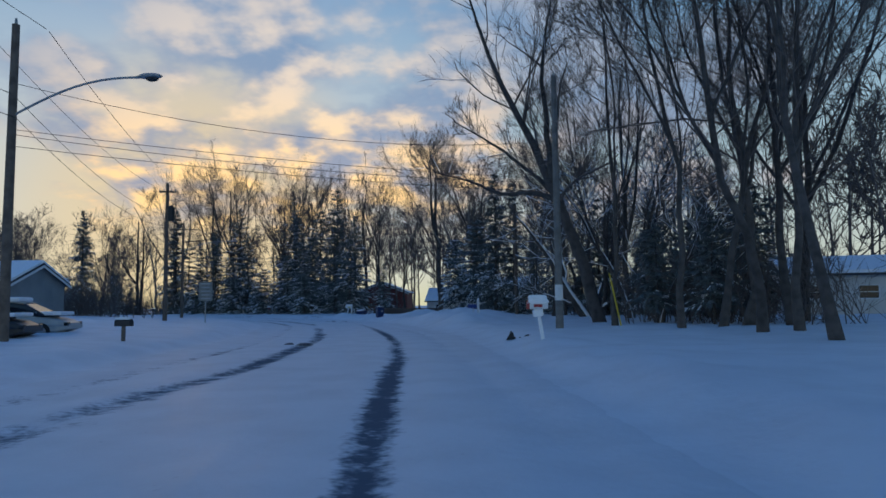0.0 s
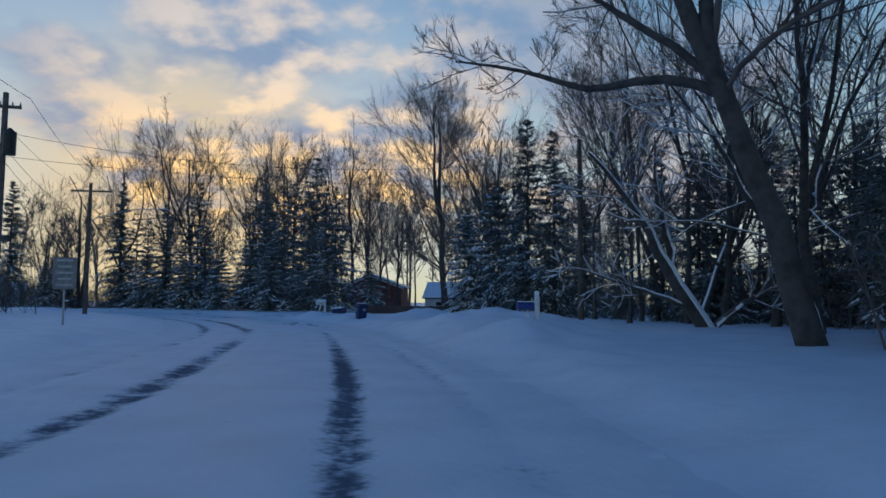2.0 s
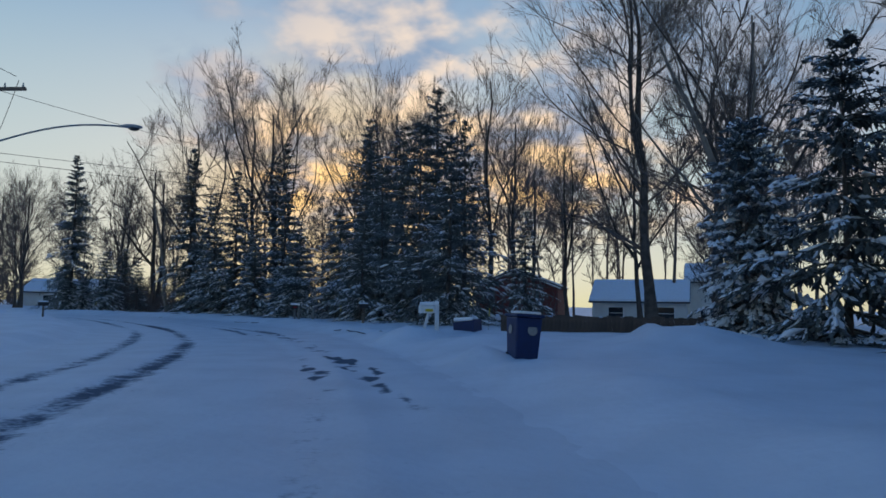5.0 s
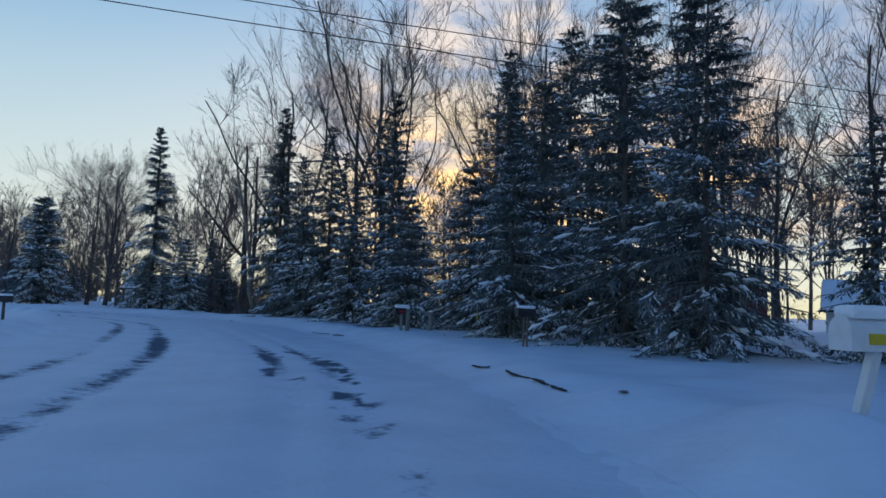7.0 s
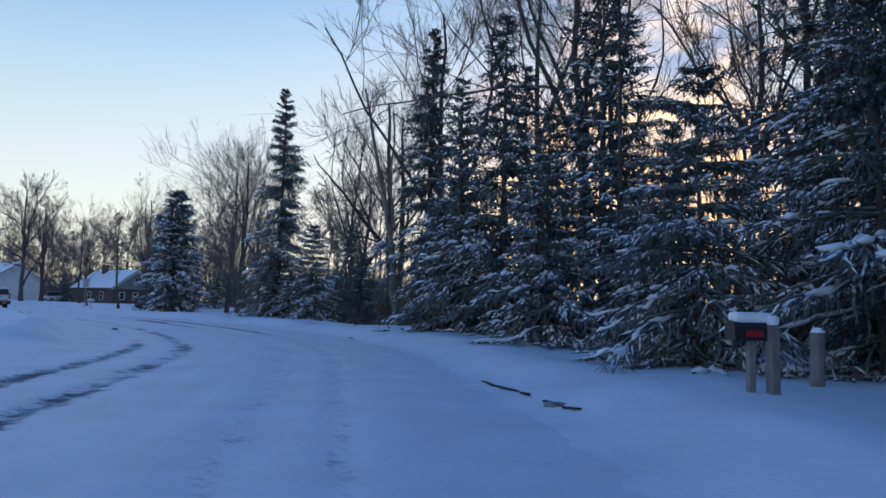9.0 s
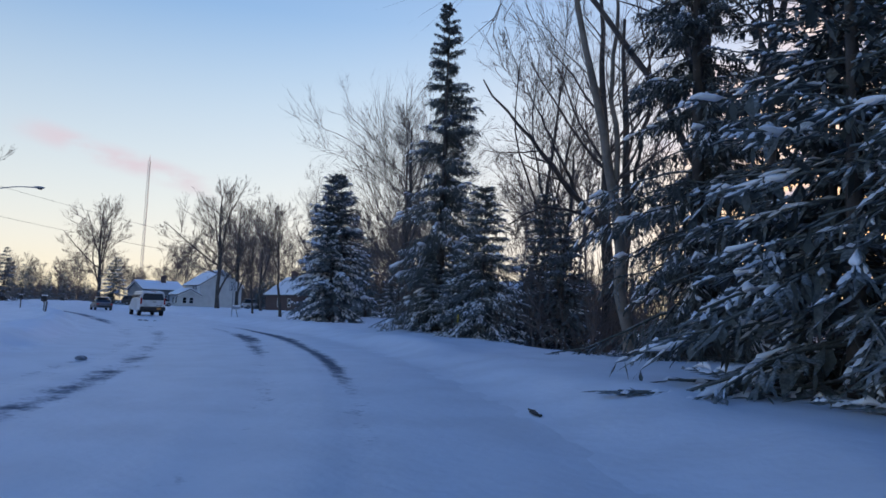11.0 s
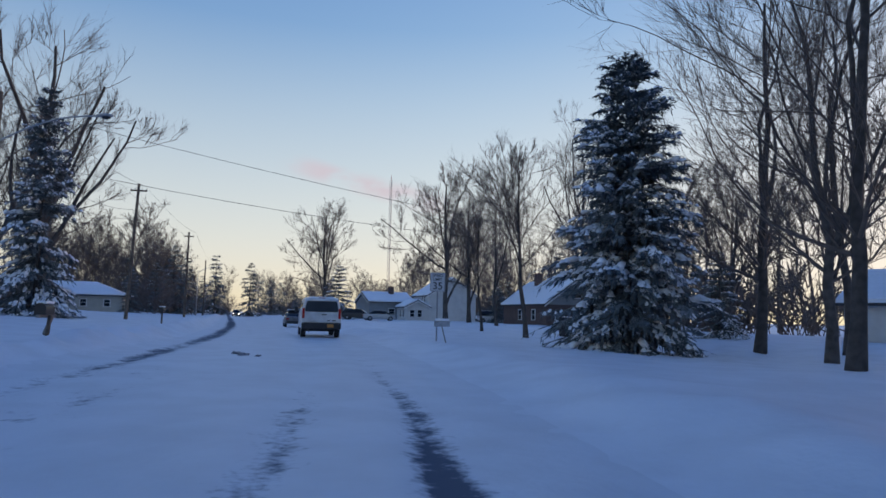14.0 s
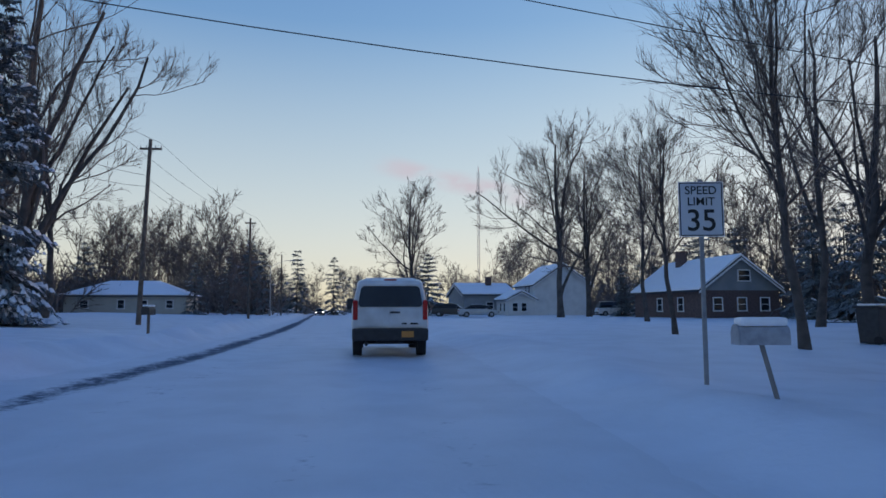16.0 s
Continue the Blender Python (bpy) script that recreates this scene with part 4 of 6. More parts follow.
    prong = [((0.12, -0.62, 4.6), (0.19, -0.87, 6.8), (0.27, -1.02, 8.4), (0.41, -1.13, 10.4), (0.53, -1.33, 12.7)), 0.11, 0.04]
    crook = [((0.16, -0.39, 3.5), (0.46, -0.04, 4.1), (0.55, -0.01, 4.8), (0.41, -0.31, 5.3)), 0.09, 0.03]
    lean_one = bare_tree(37, 14, 0.23, stems=[pale, prong, crook], limbs=7, low=0.35, spread=(30, 62), long=(0.22, 0.38), rise=0.3, detail=4, twigs=3, pale=True)
    stand("leaning_tree", lean_one, -45.0, 105.6, "pale leaning bare tree behind a ridge of snow", "tree")
    arch = bare_tree(33, 15, 0.24, lean=(0.32, 0.05), limbs=8, low=0.4, spread=(30, 60), fork=2, pale=True)
    stand("leaning_tree", arch, 3.0, 74.0, "pale leaning bare tree beside a white house", "tree", rz=180)


# spruces by stretch of the road: x, y, kind, scale
SPRUCES_START = [(3.3, 66, 4, 1.3), (4.8, 61.6, 10, 1.04), (6.35, 60.6, 10, 0.96), (14, 30, 11, 0.62), (10.9, 27.2, 11, 0.45),
                 (15, 44, 11, 0.7), (17, 38, 11, 0.7), (8.0, 59.4, 10, 0.62), (9.5, 57, 10, 0.66), (11.8, 51, 5, 0.75),
                 (9.5, 30, 11, 0.45), (12, 33, 11, 0.5), (15, 36, 11, 0.6), (10.8, 35.6, 11, 0.48),
                 (12.5, 50, 10, 0.7), (14.5, 47, 10, 0.62), (16, 52, 10, 0.8), (13.8, 55, 10, 0.75), (18.5, 48, 10, 0.75), (11.2, 54.5, 10, 0.7), (17, 44, 10, 0.6), (20, 51, 10, 0.8),
                 (13.6, 43.5, 10, 0.5), (15.6, 39.5, 10, 0.55)]
SPRUCES_GARDEN = [(9.6, 73.0, 10, 0.7), (12.2, 78, 8, 0.8)]
SPRUCES_BEND = [(-14.5, 92.2, 0, 1.06), (-11.1, 84.6, 1, 0.82), (-16.4, 90.0, 2, 1.06), (-22.4, 100.8, 0, 1.08), (-16.8, 86.4, 6, 0.82), (-13, 81, 6, 0.92),
                (-10.8, 77.9, 6, 0.78), (-7.0, 78.8, 2, 0.45), (-20.6, 88.9, 7, 1.05), (-25, 91.8, 4, 0.8), (-27.7, 95.4, 1, 0.76), (-21, 96, 1, 0.95), (-23.6, 88.6, 7, 0.85),
                (-17.2, 83.6, 7, 0.95), (-19.4, 93.4, 2, 0.8)]
SPRUCES_CURVE = [(-30.5, 96, 2, 0.62), (-33.3, 99.4, 1, 0.75), (-35.2, 97.6, 1, 0.7), (-36, 98.9, 4, 1.05), (-39, 103, 3, 1), (-51.5, 105.2, 9, 1),
                 (-51, 110, 5, 0.42), (-50.2, 108.4, 5, 0.5), (-60, 110.5, 4, 0.7), (-55.6, 107, 4, 0.5),
                 (-53.6, 107.4, 4, 0.48), (-29, 92.9, 4, 0.8), (-30.8, 101.6, 1, 1.05), (-32.8, 96.8, 10, 0.98), (-34, 113, 8, 0.8), (-43.8, 109.8, 3, 0.85),
                 (-55, 112.6, 5, 0.6), (-53.1, 110.3, 5, 0.6), (-57.5, 107.3, 4, 0.5), (-59.3, 108, 4, 0.46), (-56.6, 108.6, 4, 0.55)]
SPRUCES_STRAIGHT = [(-92, 124.5, 8, 0.7), (-97, 126.5, 8, 0.6), (-88, 125, 4, 0.7)]
SPRUCES_END = [(-148.8, 136.4, 8, 0.46), (-147.2, 137.8, 8, 0.5), (-145.6, 139.2, 8, 0.48), (-150.6, 137.6, 8, 0.5), (-173, 117.2, 4, 1.3), (-150, 152, 8, 0.9), (-158, 150, 8, 0.8), (-142, 154, 8, 0.9), (-201, 91, 8, 0.95), (-195, 86, 8, 0.8),
               (-172, 84.5, 8, 0.6), (-237, 96, 8, 1.25), (-236, 104.5, 8, 1.15), (-210, 88, 8, 1.2), (-148, 146.5, 8, 0.9), (-152.5, 148, 8, 0.8),
               (-143.5, 148.5, 8, 0.85), (-121, 139.5, 8, 0.8), (-116, 138, 8, 0.7), (-111.5, 136, 8, 0.75), (-126, 144, 8, 0.8), (-150, 70, 8, 0.8),
               (-185, 66, 8, 0.9), (-262, 92, 8, 0.9), (-285, 96, 8, 1), (-270, 112, 8, 0.9), (-305, 111, 8, 1)]


def conifers():
    dark, blue = "tall dark spruce with snow lying on its boughs", "dense blue spruce laden with snow"
    kinds = [conifer(41, 16, 4.3, snow=0.5, rows=25, clump=1.25), conifer(42, 15, 3.7, snow=0.64, rows=23, gap=0.08, clump=1.25), conifer(43, 13, 4.0, snow=0.5, rows=22, droop=0.45, clump=1.25),
             conifer(44, 12, 2.9, snow=0.3, rows=18, gap=0.15, fronds=11, needles=3), conifer(45, 7, 2.6, snow=0.66, rows=15, per=8, droop=0.42, fronds=14, clump=1.3), conifer(46, 12, 2.6, snow=0.25, rows=17, per=6, fronds=7, needles=2, bush=1.8, leafy=0.12, tuft=1.1, full=0.7)]
    # the ones that stand close to the road are built finer
    kinds += [conifer(47, 12.5, 3.4, rows=24, per=7, fronds=22, needles=7, snow=0.46, clump=1.1, bush=0.85, leafy=0.03, tuft=0.55), conifer(48, 7, 2.6, rows=15, per=8, fronds=20, needles=6, snow=0.74, droop=0.42, clump=1.2, leafy=0.03, tuft=0.6), conifer(49, 12, 2.6, snow=0.25, rows=14, per=6, fronds=4, needles=2, bush=2.5, leafy=0.15, tuft=1.2, full=0.7, core=4)]
    kinds.append(conifer(54, 6.1, 1.85, rows=18, per=9, fronds=20, needles=6, snow=0.66, droop=0.45, clump=1.3, leafy=0.03, tuft=0.55, ragged=0.25))
    kinds.append(conifer(57, 12.4, 1.9, rows=26, per=8, fronds=12, needles=3, snow=0.4, droop=0.4, full=0.75, ragged=0.25, core=7, clump=0.9))
    # dark conifers with bare lower trunks
    kinds.append(conifer(58, 10, 2.3, rows=15, per=6, fronds=6, needles=2, bush=2.0, leafy=0.13, tuft=1.1, snow=0.12, bare=0.2, full=0.5, core=7))
    for x, y, k, s in itertools.chain(SPRUCES_START, SPRUCES_GARDEN, SPRUCES_BEND, SPRUCES_CURVE, SPRUCES_STRAIGHT, SPRUCES_END):
        stand("spruce", kinds[k], x, y, dark, "spruce", "spruces along the road", (x * 37 + y * 91) % 360, s)
    g = random.Random(8)
    for x0, x1, y0, y1, n in ((-340, -205, 66, 92, 16), (-340, -235, 112, 140, 10), (-165, -125, 52, 66, 6)):
        for _ in range(n):
            stand("spruce", kinds[8], g.uniform(x0, x1), g.uniform(y0, y1), "dark spruce in the distant edge of the woods", "spruce", "distant spruces", g.uniform(0, 360), g.uniform(0.55, 0.95))
    spruce = conifer(51, 12.4, 2.75, rows=28, per=11, fronds=18, needles=4, snow=0.62, blue=True, droop=0.3, bare=0.012, ragged=0.2, clump=2.8, hang=0.3, full=0.42, lift=0.14, bush=1.25, leafy=0.08, core=16)
    stand("blue_spruce", spruce, -80.8, 114.4, blue, "spruce")
    light = conifer(53, 12.4, 2.75, rows=22, per=9, fronds=13, needles=2, snow=0.62, blue=True, droop=0.26, bare=0.012, ragged=0.2, clump=2.4, hang=0.3, full=0.6, lift=0.14, bush=1.5, leafy=0.1)
    stand("blue_spruce", light, -110.0, 86.2, "tall blue spruce dusted with snow beside the road", "spruce", rz=120, s=0.95, sz=1.3)
    young = conifer(55, 7.5, 1.7, rows=20, per=10, fronds=16, needles=3, snow=0.9, blue=True, droop=0.32, bare=0.012, ragged=0.2, clump=2.8, hang=0.3, full=0.5, lift=0.14, bush=1.2, leafy=0.07, core=10)
    stand("blue_spruce", young, 1.3, 69.0, "young blue spruce with thick snow on its boughs", "spruce", rz=60)
    open_one = conifer(52, 17, 2.9, rows=27, per=8, fronds=26, needles=8, snow=0.55, droop=0.6, bush=0.7, leafy=0.03, tuft=0.6, clump=1.5, gap=0.03, bare=0.05, lift=0.4, hang=0.8, core=30)
    stand("norway_spruce", open_one, -41.2, 103.6, "tall open spruce with snow on its reaching boughs", "spruce", rz=70, s=0.95)
    stand("norway_spruce", open_one, -58.2, 108.2, "tall spruce with hanging boughs and light snow", "spruce")


def far_woods():
    """Woods in the distance, too many stems to count, as one mass of trunks and twigs."""
    g = np.random.default_rng(77)

    def simple(seed, h):
        q = np.random.default_rng(seed)
        P0 = trunk_line(q, h, (q.normal() * 0.05, q.normal() * 0.05), 6)
        R0 = (0.010 * h * np.linspace(1, 0.2, 6))[None]
        L1 = branch_out(q, P0, R0, 13, (0.22, 1.0), (25, 58), (0.32, 0.52), 4, (0.4, 0.6), 0.6, 0.1)
        L2 = branch_out(q, *L1, 5, (0.2, 1), (20, 50), (0.35, 0.6), 2, (0.4, 0.7), 0.4, 0.12)
        L3 = branch_out(q, *L2, 6, (0.1, 1), (25, 60), (0.5, 0.95), 2, (0.5, 0.8), 0.2, 0.1)
        return merge([tubes(P0, R0, 5), tubes(*thick(L1, 0.03), 3), spikes(*thick(L2, 0.04)), slivers(*thick(L3, 0.034))])

    def brush(seed, k=1.0):
        q = np.random.default_rng(seed)
        n = 20
        xy = q.normal(size=(n, 2)) * 1.3
        z = np.linspace(-0.2, 1, 3)
        hh = q.uniform(1.2, 3.4, n)
        P = np.stack([xy[:, None, 0] + q.normal(size=(n, 1)) * 0.8 * z, xy[:, None, 1] + q.normal(size=(n, 1)) * 0.8 * z, hh[:, None] * z], 2)
        R = np.broadcast_to(np.array([0.028, 0.022, 0.012]), (n, 3))
        L = branch_out(q, P, R, 8, (0.1, 1), (20, 60), (0.35, 0.7), 2, (0.5, 0.8), 0.3, 0.15)
        M = branch_out(q, *L, 2, (0.1, 1), (20, 60), (0.4, 0.8), 2, (0.7, 0.9), 0.2, 0.1)
        return merge([tubes(P, R, 3), spikes(*thick(L, 0.017 * k)), spikes(*thick(M, 0.012 * k))])

    trees = [simple(s, h) for s, h in ((1, 15), (2, 17), (3, 14), (4, 16), (5, 13))]
    shrubs = [brush(s) for s in (21, 22, 23)]
    bushes = [brush(s, 3.0) for s in (24, 25, 26)]

    def scatter(name, kinds, spots, label, lo, hi, mat=TWIG):
        pcs = []
        for x, y in spots:
            v, f = kinds[g.integers(len(kinds))]
            a, s = g.uniform(0, 6.28), g.uniform(lo, hi)
            c, sn = math.cos(a) * s, math.sin(a) * s
            z0 = ground_z(x, y) if x > -200 else 0.0
            w = np.stack([v[:, 0] * c - v[:, 1] * sn + x, v[:, 0] * sn + v[:, 1] * c + y, v[:, 2] * s + min(z0, 1.0)], 1)
            pcs.append((w, f))
        ob = new(name, fast_mesh(name, *merge(pcs), mat))
        tagged(ob, label, "woods", kind="stuff")

    def fill(regions):
        return [(g.uniform(a, b), g.uniform(c, d)) for a, b, c, d, n in regions for _ in range(n)]

    scatter("far_woods", trees, fill(FAR_TREES), "distant leafless woods grey with fine twigs", 0.95, 1.4)
    scatter("far_thicket", bushes, fill(FAR_THICKET), "low distant thicket along the edge of the fields", 1.5, 2.4)
    scatter("undergrowth", shrubs, fill(FAR_BRUSH), "tangled leafless undergrowth at the edge of the woods", 0.7, 1.3)


# x from, to, y from, to, number
FAR_TREES = [(-490, -440, 172, 230, 34), (-62, -38, 118, 140, 5), (-40, 0, 116, 145, 14), (2, 40, 88, 130, 14), (20, 42, 15, 80, 18),
             (-106, -66, 138, 160, 9), (-16, 40, 126, 150, 26), (-260, -150, 145, 180, 40), (-300, -185, 60, 86, 70), (-172, -112, 44, 68, 48), (-430, -300, 108, 150, 28), (-430, -300, 60, 100, 30), (-155, -105, 146, 168, 16), (-125, -90, 50, 70, 8)]
FAR_THICKET = [(-112, -66, 142, 150, 3), (-430, -330, 60, 98, 22), (-430, -330, 109, 150, 18), (-300, -190, 60, 84, 26), (-240, -150, 150, 172, 20), (-150, -112, 148, 158, 8), (-165, -120, 56, 66, 12), (-235, -170, 58, 70, 26), (-215, -182, 84, 90, 5)]
FAR_BRUSH = [(-58, -48, 112, 120, 5), (-20, -8, 104, 114, 5), (11, 15, 26, 33, 6), (12.5, 20, 42, 60, 18), (-70, -50, 118, 126, 5), (-190, -118, 60, 68, 8), (-300, -200, 76, 90, 14), (6, 16, 62, 80, 10), (-54, -44, 108.5, 112.5, 4), (-46, -38, 107.5, 113, 8), (-28, -22, 96, 107, 7), (-37, -28, 58, 62, 9)]

bare_trees()
lone_trees()
conifers()
far_woods()


# ---- poles, wires and lamps ----
def utility_pole(x, y, h, label, arm=0.0, arm_rz=0.0, transformer=False, mat=None, r=0.15, lamp=None, group="utility poles", lean=(0, 0)):
    z = ground_z(x, y) - 0.3
    e = thing("utility_pole", Matrix.Translation((x, y, z)), label, "utility pole", group)
    part("pole", rod(B(), (0, 0, 0), (lean[0], lean[1], h + 0.3), r, r * 0.7, 12), mat or POLE_WOOD, e)
    if arm:
        m = pose(lean[0], lean[1], h - 0.25, 0, 0, arm_rz)
        b = box(B(), (0, 0.12, 0), (arm, 0.1, 0.12), 0.01, m)
        cross = part("crossarm", b, POLE_WOOD, e)
        for k in (-0.46, -0.2, 0.2, 0.46):
            p = m @ Vector((k * arm, 0.12, 0.06))
            part("insulator", rod(B(), p, p + Vector((0, 0, 0.16)), 0.04, 0.02, 6), GALV, cross)
    else:
        part("insulator", rod(B(), (lean[0], lean[1], h + 0.28), (lean[0], lean[1], h + 0.5), 0.05, 0.03, 6), GALV, e)
    if transformer:
        b = rod(B(), (0.32, -0.1, h - 2.3), (0.32, -0.1, h - 1.35), 0.24, 0.24, 12)
        rod(b, (0.32, -0.1, h - 1.35), (0.32, -0.1, h - 1.2), 0.2, 0.05, 12)
        part("transformer", b, DARK_METAL, e, "grey can transformer")
    if lamp:
        street_lamp(x, y, z + lamp[3] - 0.6, lamp, e)
    return e


def street_lamp(x, y, z0, head, carrier):
    """An arm from the pole to a cobra-head luminaire; head: x, y, z of the luminaire."""
    p, q = Vector((x, y, head[2] - 0.9)), Vector(head[:3])
    e = thing("street_lamp", Matrix.Translation(p), "grey cobra-head street lamp on a long curved arm", "street lamp", "street lamps")
    d = q - p
    flat = Vector((d.x, d.y, 0)).normalized()
    cu = bpy.data.curves.new("arm", "CURVE")
    cu.dimensions, cu.bevel_depth, cu.bevel_resolution = "3D", 0.035, 2
    sp = cu.splines.new("POLY")
    pts = [d * k + Vector((0, 0, 0.42 * math.sin(k * math.pi * 0.85))) for k in [i / 10 for i in range(11)]]
    sp.points.add(len(pts) - 1)
    for c, v in zip(sp.points, pts):
        c.co = (*v, 1)
    cu.materials.append(GALV)
    a = new("arm", cu)
    a.parent = e
    b = B()
    rz = math.degrees(math.atan2(flat.y, flat.x))
    tip = pts[-1]
    m = Matrix.Translation(tip) @ pose(0, 0, 0, 0, 0, rz)
    bmesh.ops.create_uvsphere(b, u_segments=14, v_segments=9, radius=1.0, matrix=m @ Matrix.Translation((0.30, 0, 0.03)) @ Matrix.Diagonal((0.37, 0.16, 0.085, 1)))
    rod(b, m @ Vector((-0.16, 0, 0.0)), m @ Vector((0.1, 0, 0.02)), 0.04, 0.06, 8)
    part("luminaire", b, GALV, e, smooth=True)
    b = B()
    bmesh.ops.create_uvsphere(b, u_segments=12, v_segments=8, radius=1.0, matrix=m @ Matrix.Translation((0.36, 0, -0.03)) @ Matrix.Diagonal((0.2, 0.13, 0.1, 1)))
    part("lens", b, PLASTIC, e, "dull glass lens")
    if carrier is None:
        b = rod(B(), (0, 0, -p.z - 0.2), (0, 0, 0.3), 0.09, 0.06, 10)
        part("pole", b, GALV, e)


def wire(a, b, sag=0.5, r=0.012, group="overhead wires"):
    cu = bpy.data.curves.new("overhead_wire", "CURVE")
    cu.dimensions, cu.bevel_depth, cu.bevel_resolution = "3D", r, 0
    sp = cu.splines.new("POLY")
    n = 15
    sp.points.add(n)
    a, b = Vector(a), Vector(b)
    for i in range(n + 1):
        k = i / n
        v = a.lerp(b, k) - Vector((0, 0, sag * 4 * k * (1 - k)))
        sp.points[i].co = (*v, 1)
    cu.materials.append(WIRE)
    return tagged(new("overhead_wire", cu), "thin black overhead wire slung between poles", "wire", group)


def poles_and_wires():
    line = [(-11.5, -24, 9.6), (-12.7, 19.5, 9.4), (-18.7, 45.3, 9.3), (-24.9, 64.2, 9.0), (-43.0, 80.0, 9.2), (-62.0, 87.0, 9.2), (-88.0, 89.6, 9.6), (-117.2, 91.1, 11.2), (-154.9, 93.5, 11.6), (-200, 94.5, 11.0)]
    lamps = {1: (-8.9, 19.4, 7.9), 3: (-21.0, 66.3, 7.6), 6: (-86.5, 93.5, 8.8)}
    for i, (x, y, h) in enumerate(line):
        if i in (0, 4, 5):
            continue
        e = utility_pole(x, y, h, "weathered wooden utility pole standing in snow", arm={2: 1.1, 3: 2.6, 7: 1.3, 8: 1.2}.get(i, 0.0),
                         arm_rz=(0, 20, 15, 8, 35, 60, 80, 85, 90, 90)[i], transformer=i == 2, lean=(0.12, 0.35) if i == 7 else (0, 0))
        if i in lamps:
            street_lamp(x, y, 0, lamps[i], e)
    for (ax, ay, ah), (bx, by, bh) in zip(line[:-1], line[1:]):
        d = Vector((bx - ax, by - ay)).normalized()
        nx, ny = d.y, -d.x
        for off, drop, sag in ((-0.9, -0.1, 0.5), (0.9, -0.1, 0.5), (0.0, 1.9, 0.7), (0.1, 2.6, 0.8)):
            wire((ax + nx * off, ay + ny * off, ah - drop + 0.15), (bx + nx * off, by + ny * off, bh - drop + 0.15), sag)
    grey = utility_pole(4.4, 25.7, 9.8, "grey weathered pole with a white marker band", mat=POLE_GREY, r=0.155)
    b = rod(B(), (0, 0, 1.35), (0, 0, 1.95), 0.156, 0.153, 12)
    part("marker_band", b, BOX_WHITE, grey, "white painted band")
    utility_pole(5.0, 46.3, 7.6, "dark slim pole beside the driveway", r=0.13)
    # wires over the road
    for a, b2, sag in (((-12.7, 19.5, 8.0), (4.4, 25.7, 7.6), 0.8), ((-12.7, 19.5, 6.6), (4.4, 25.7, 6.1), 0.2), ((-12.7, 19.5, 6.45), (4.4, 25.7, 5.95), 0.3), ((-12.7, 19.5, 6.1), (4.4, 25.7, 5.6), 0.2),
                       ((-18.7, 45.3, 8.1), (5.0, 46.3, 7.5), 1.0), ((-18.7, 45.3, 7.1), (5.0, 46.3, 6.2), 0.4), ((-24.9, 64.2, 8.8), (-6.0, 92.0, 8.2), 0.8), ((-24.9, 64.2, 6.5), (-2.0, 80.0, 5.9), 0.1), ((-24.9, 64.2, 6.2), (-2.0, 80.0, 5.5), 0.15),
                       ((-85.6, 89.8, 9.0), (-82.9, 122.8, 3.9), 0.5), ((-84.5, 89.8, 6.8), (-83.2, 122.8, 4.4), 0.8)):
        wire(a, b2, sag, 0.009)
    lampd = (-182.0, 97.0, 8.8)
    street_lamp(-182.0, 93.9, 0, lampd, None)


poles_and_wires()


# ---- roadside things ----
def sign_letters(text, size, at_xyz, parent, mat, name="lettering"):
    cu = bpy.data.curves.new(name, "FONT")
    cu.body, cu.size, cu.align_x, cu.align_y, cu.extrude = text, size, "CENTER", "CENTER", 0.002
    cu.offset = size * 0.008
    cu.materials.append(mat)
    o = new(name, cu)
    o.parent = parent
    o.matrix_basis = Matrix.Translation(at_xyz) @ pose(0, 0, 0, 90, 0, 0)
    return o


def speed_sign():
    x, y = -82.85, 106.92
    e = thing("speed_limit_sign", pose(x, y, ground_z(x, y), 0, 0, 78), "white speed limit 35 sign on a steel post in snow", "road sign")
    b = box(B(), (0, 0.03, 1.2), (0.06, 0.035, 3.2), 0.008)
    part("post", b, GALV, e)
    z = 2.64 - ground_z(x, y)
    plate = part("plate", box(B(), (0, 0, z), (0.61, 0.006, 0.762), 0.0), SIGN_WHITE, e)
    b = B()
    for sx, sz, w, h in ((0, 0.36, 0.58, 0.012), (0, -0.36, 0.58, 0.012), (0.284, 0, 0.012, 0.73), (-0.284, 0, 0.012, 0.73)):
        box(b, (sx, -0.005, z + sz), (w, 0.003, h))
    part("border", b, SIGN_BLACK, plate)
    sign_letters("SPEED", 0.16, (0, -0.006, z + 0.255), plate, SIGN_BLACK)
    sign_letters("LIMIT", 0.16, (0, -0.006, z + 0.10), plate, SIGN_BLACK)
    sign_letters("35", 0.42, (0, -0.006, z - 0.17), plate, SIGN_BLACK)


def notice_sign():
    x, y = -16.1, 45.6
    e = thing("road_sign", pose(x, y, ground_z(x, y), 0, 0, 10), "pale rectangular road sign on a post, lettering unreadable", "road sign")
    part("post", box(B(), (0, 0.04, 0.9), (0.07, 0.04, 2.6), 0.008), GALV, e)
    plate = part("plate", box(B(), (0, 0, 2.1), (0.9, 0.01, 1.3), 0.0), POLE_GREY, e)
    b = B()
    for k in range(5):
        box(b, (0, -0.008, 2.62 - 0.25 * k), (0.62 - 0.1 * (k % 2), 0.003, 0.09))
    part("lettering", b, GALV, plate)


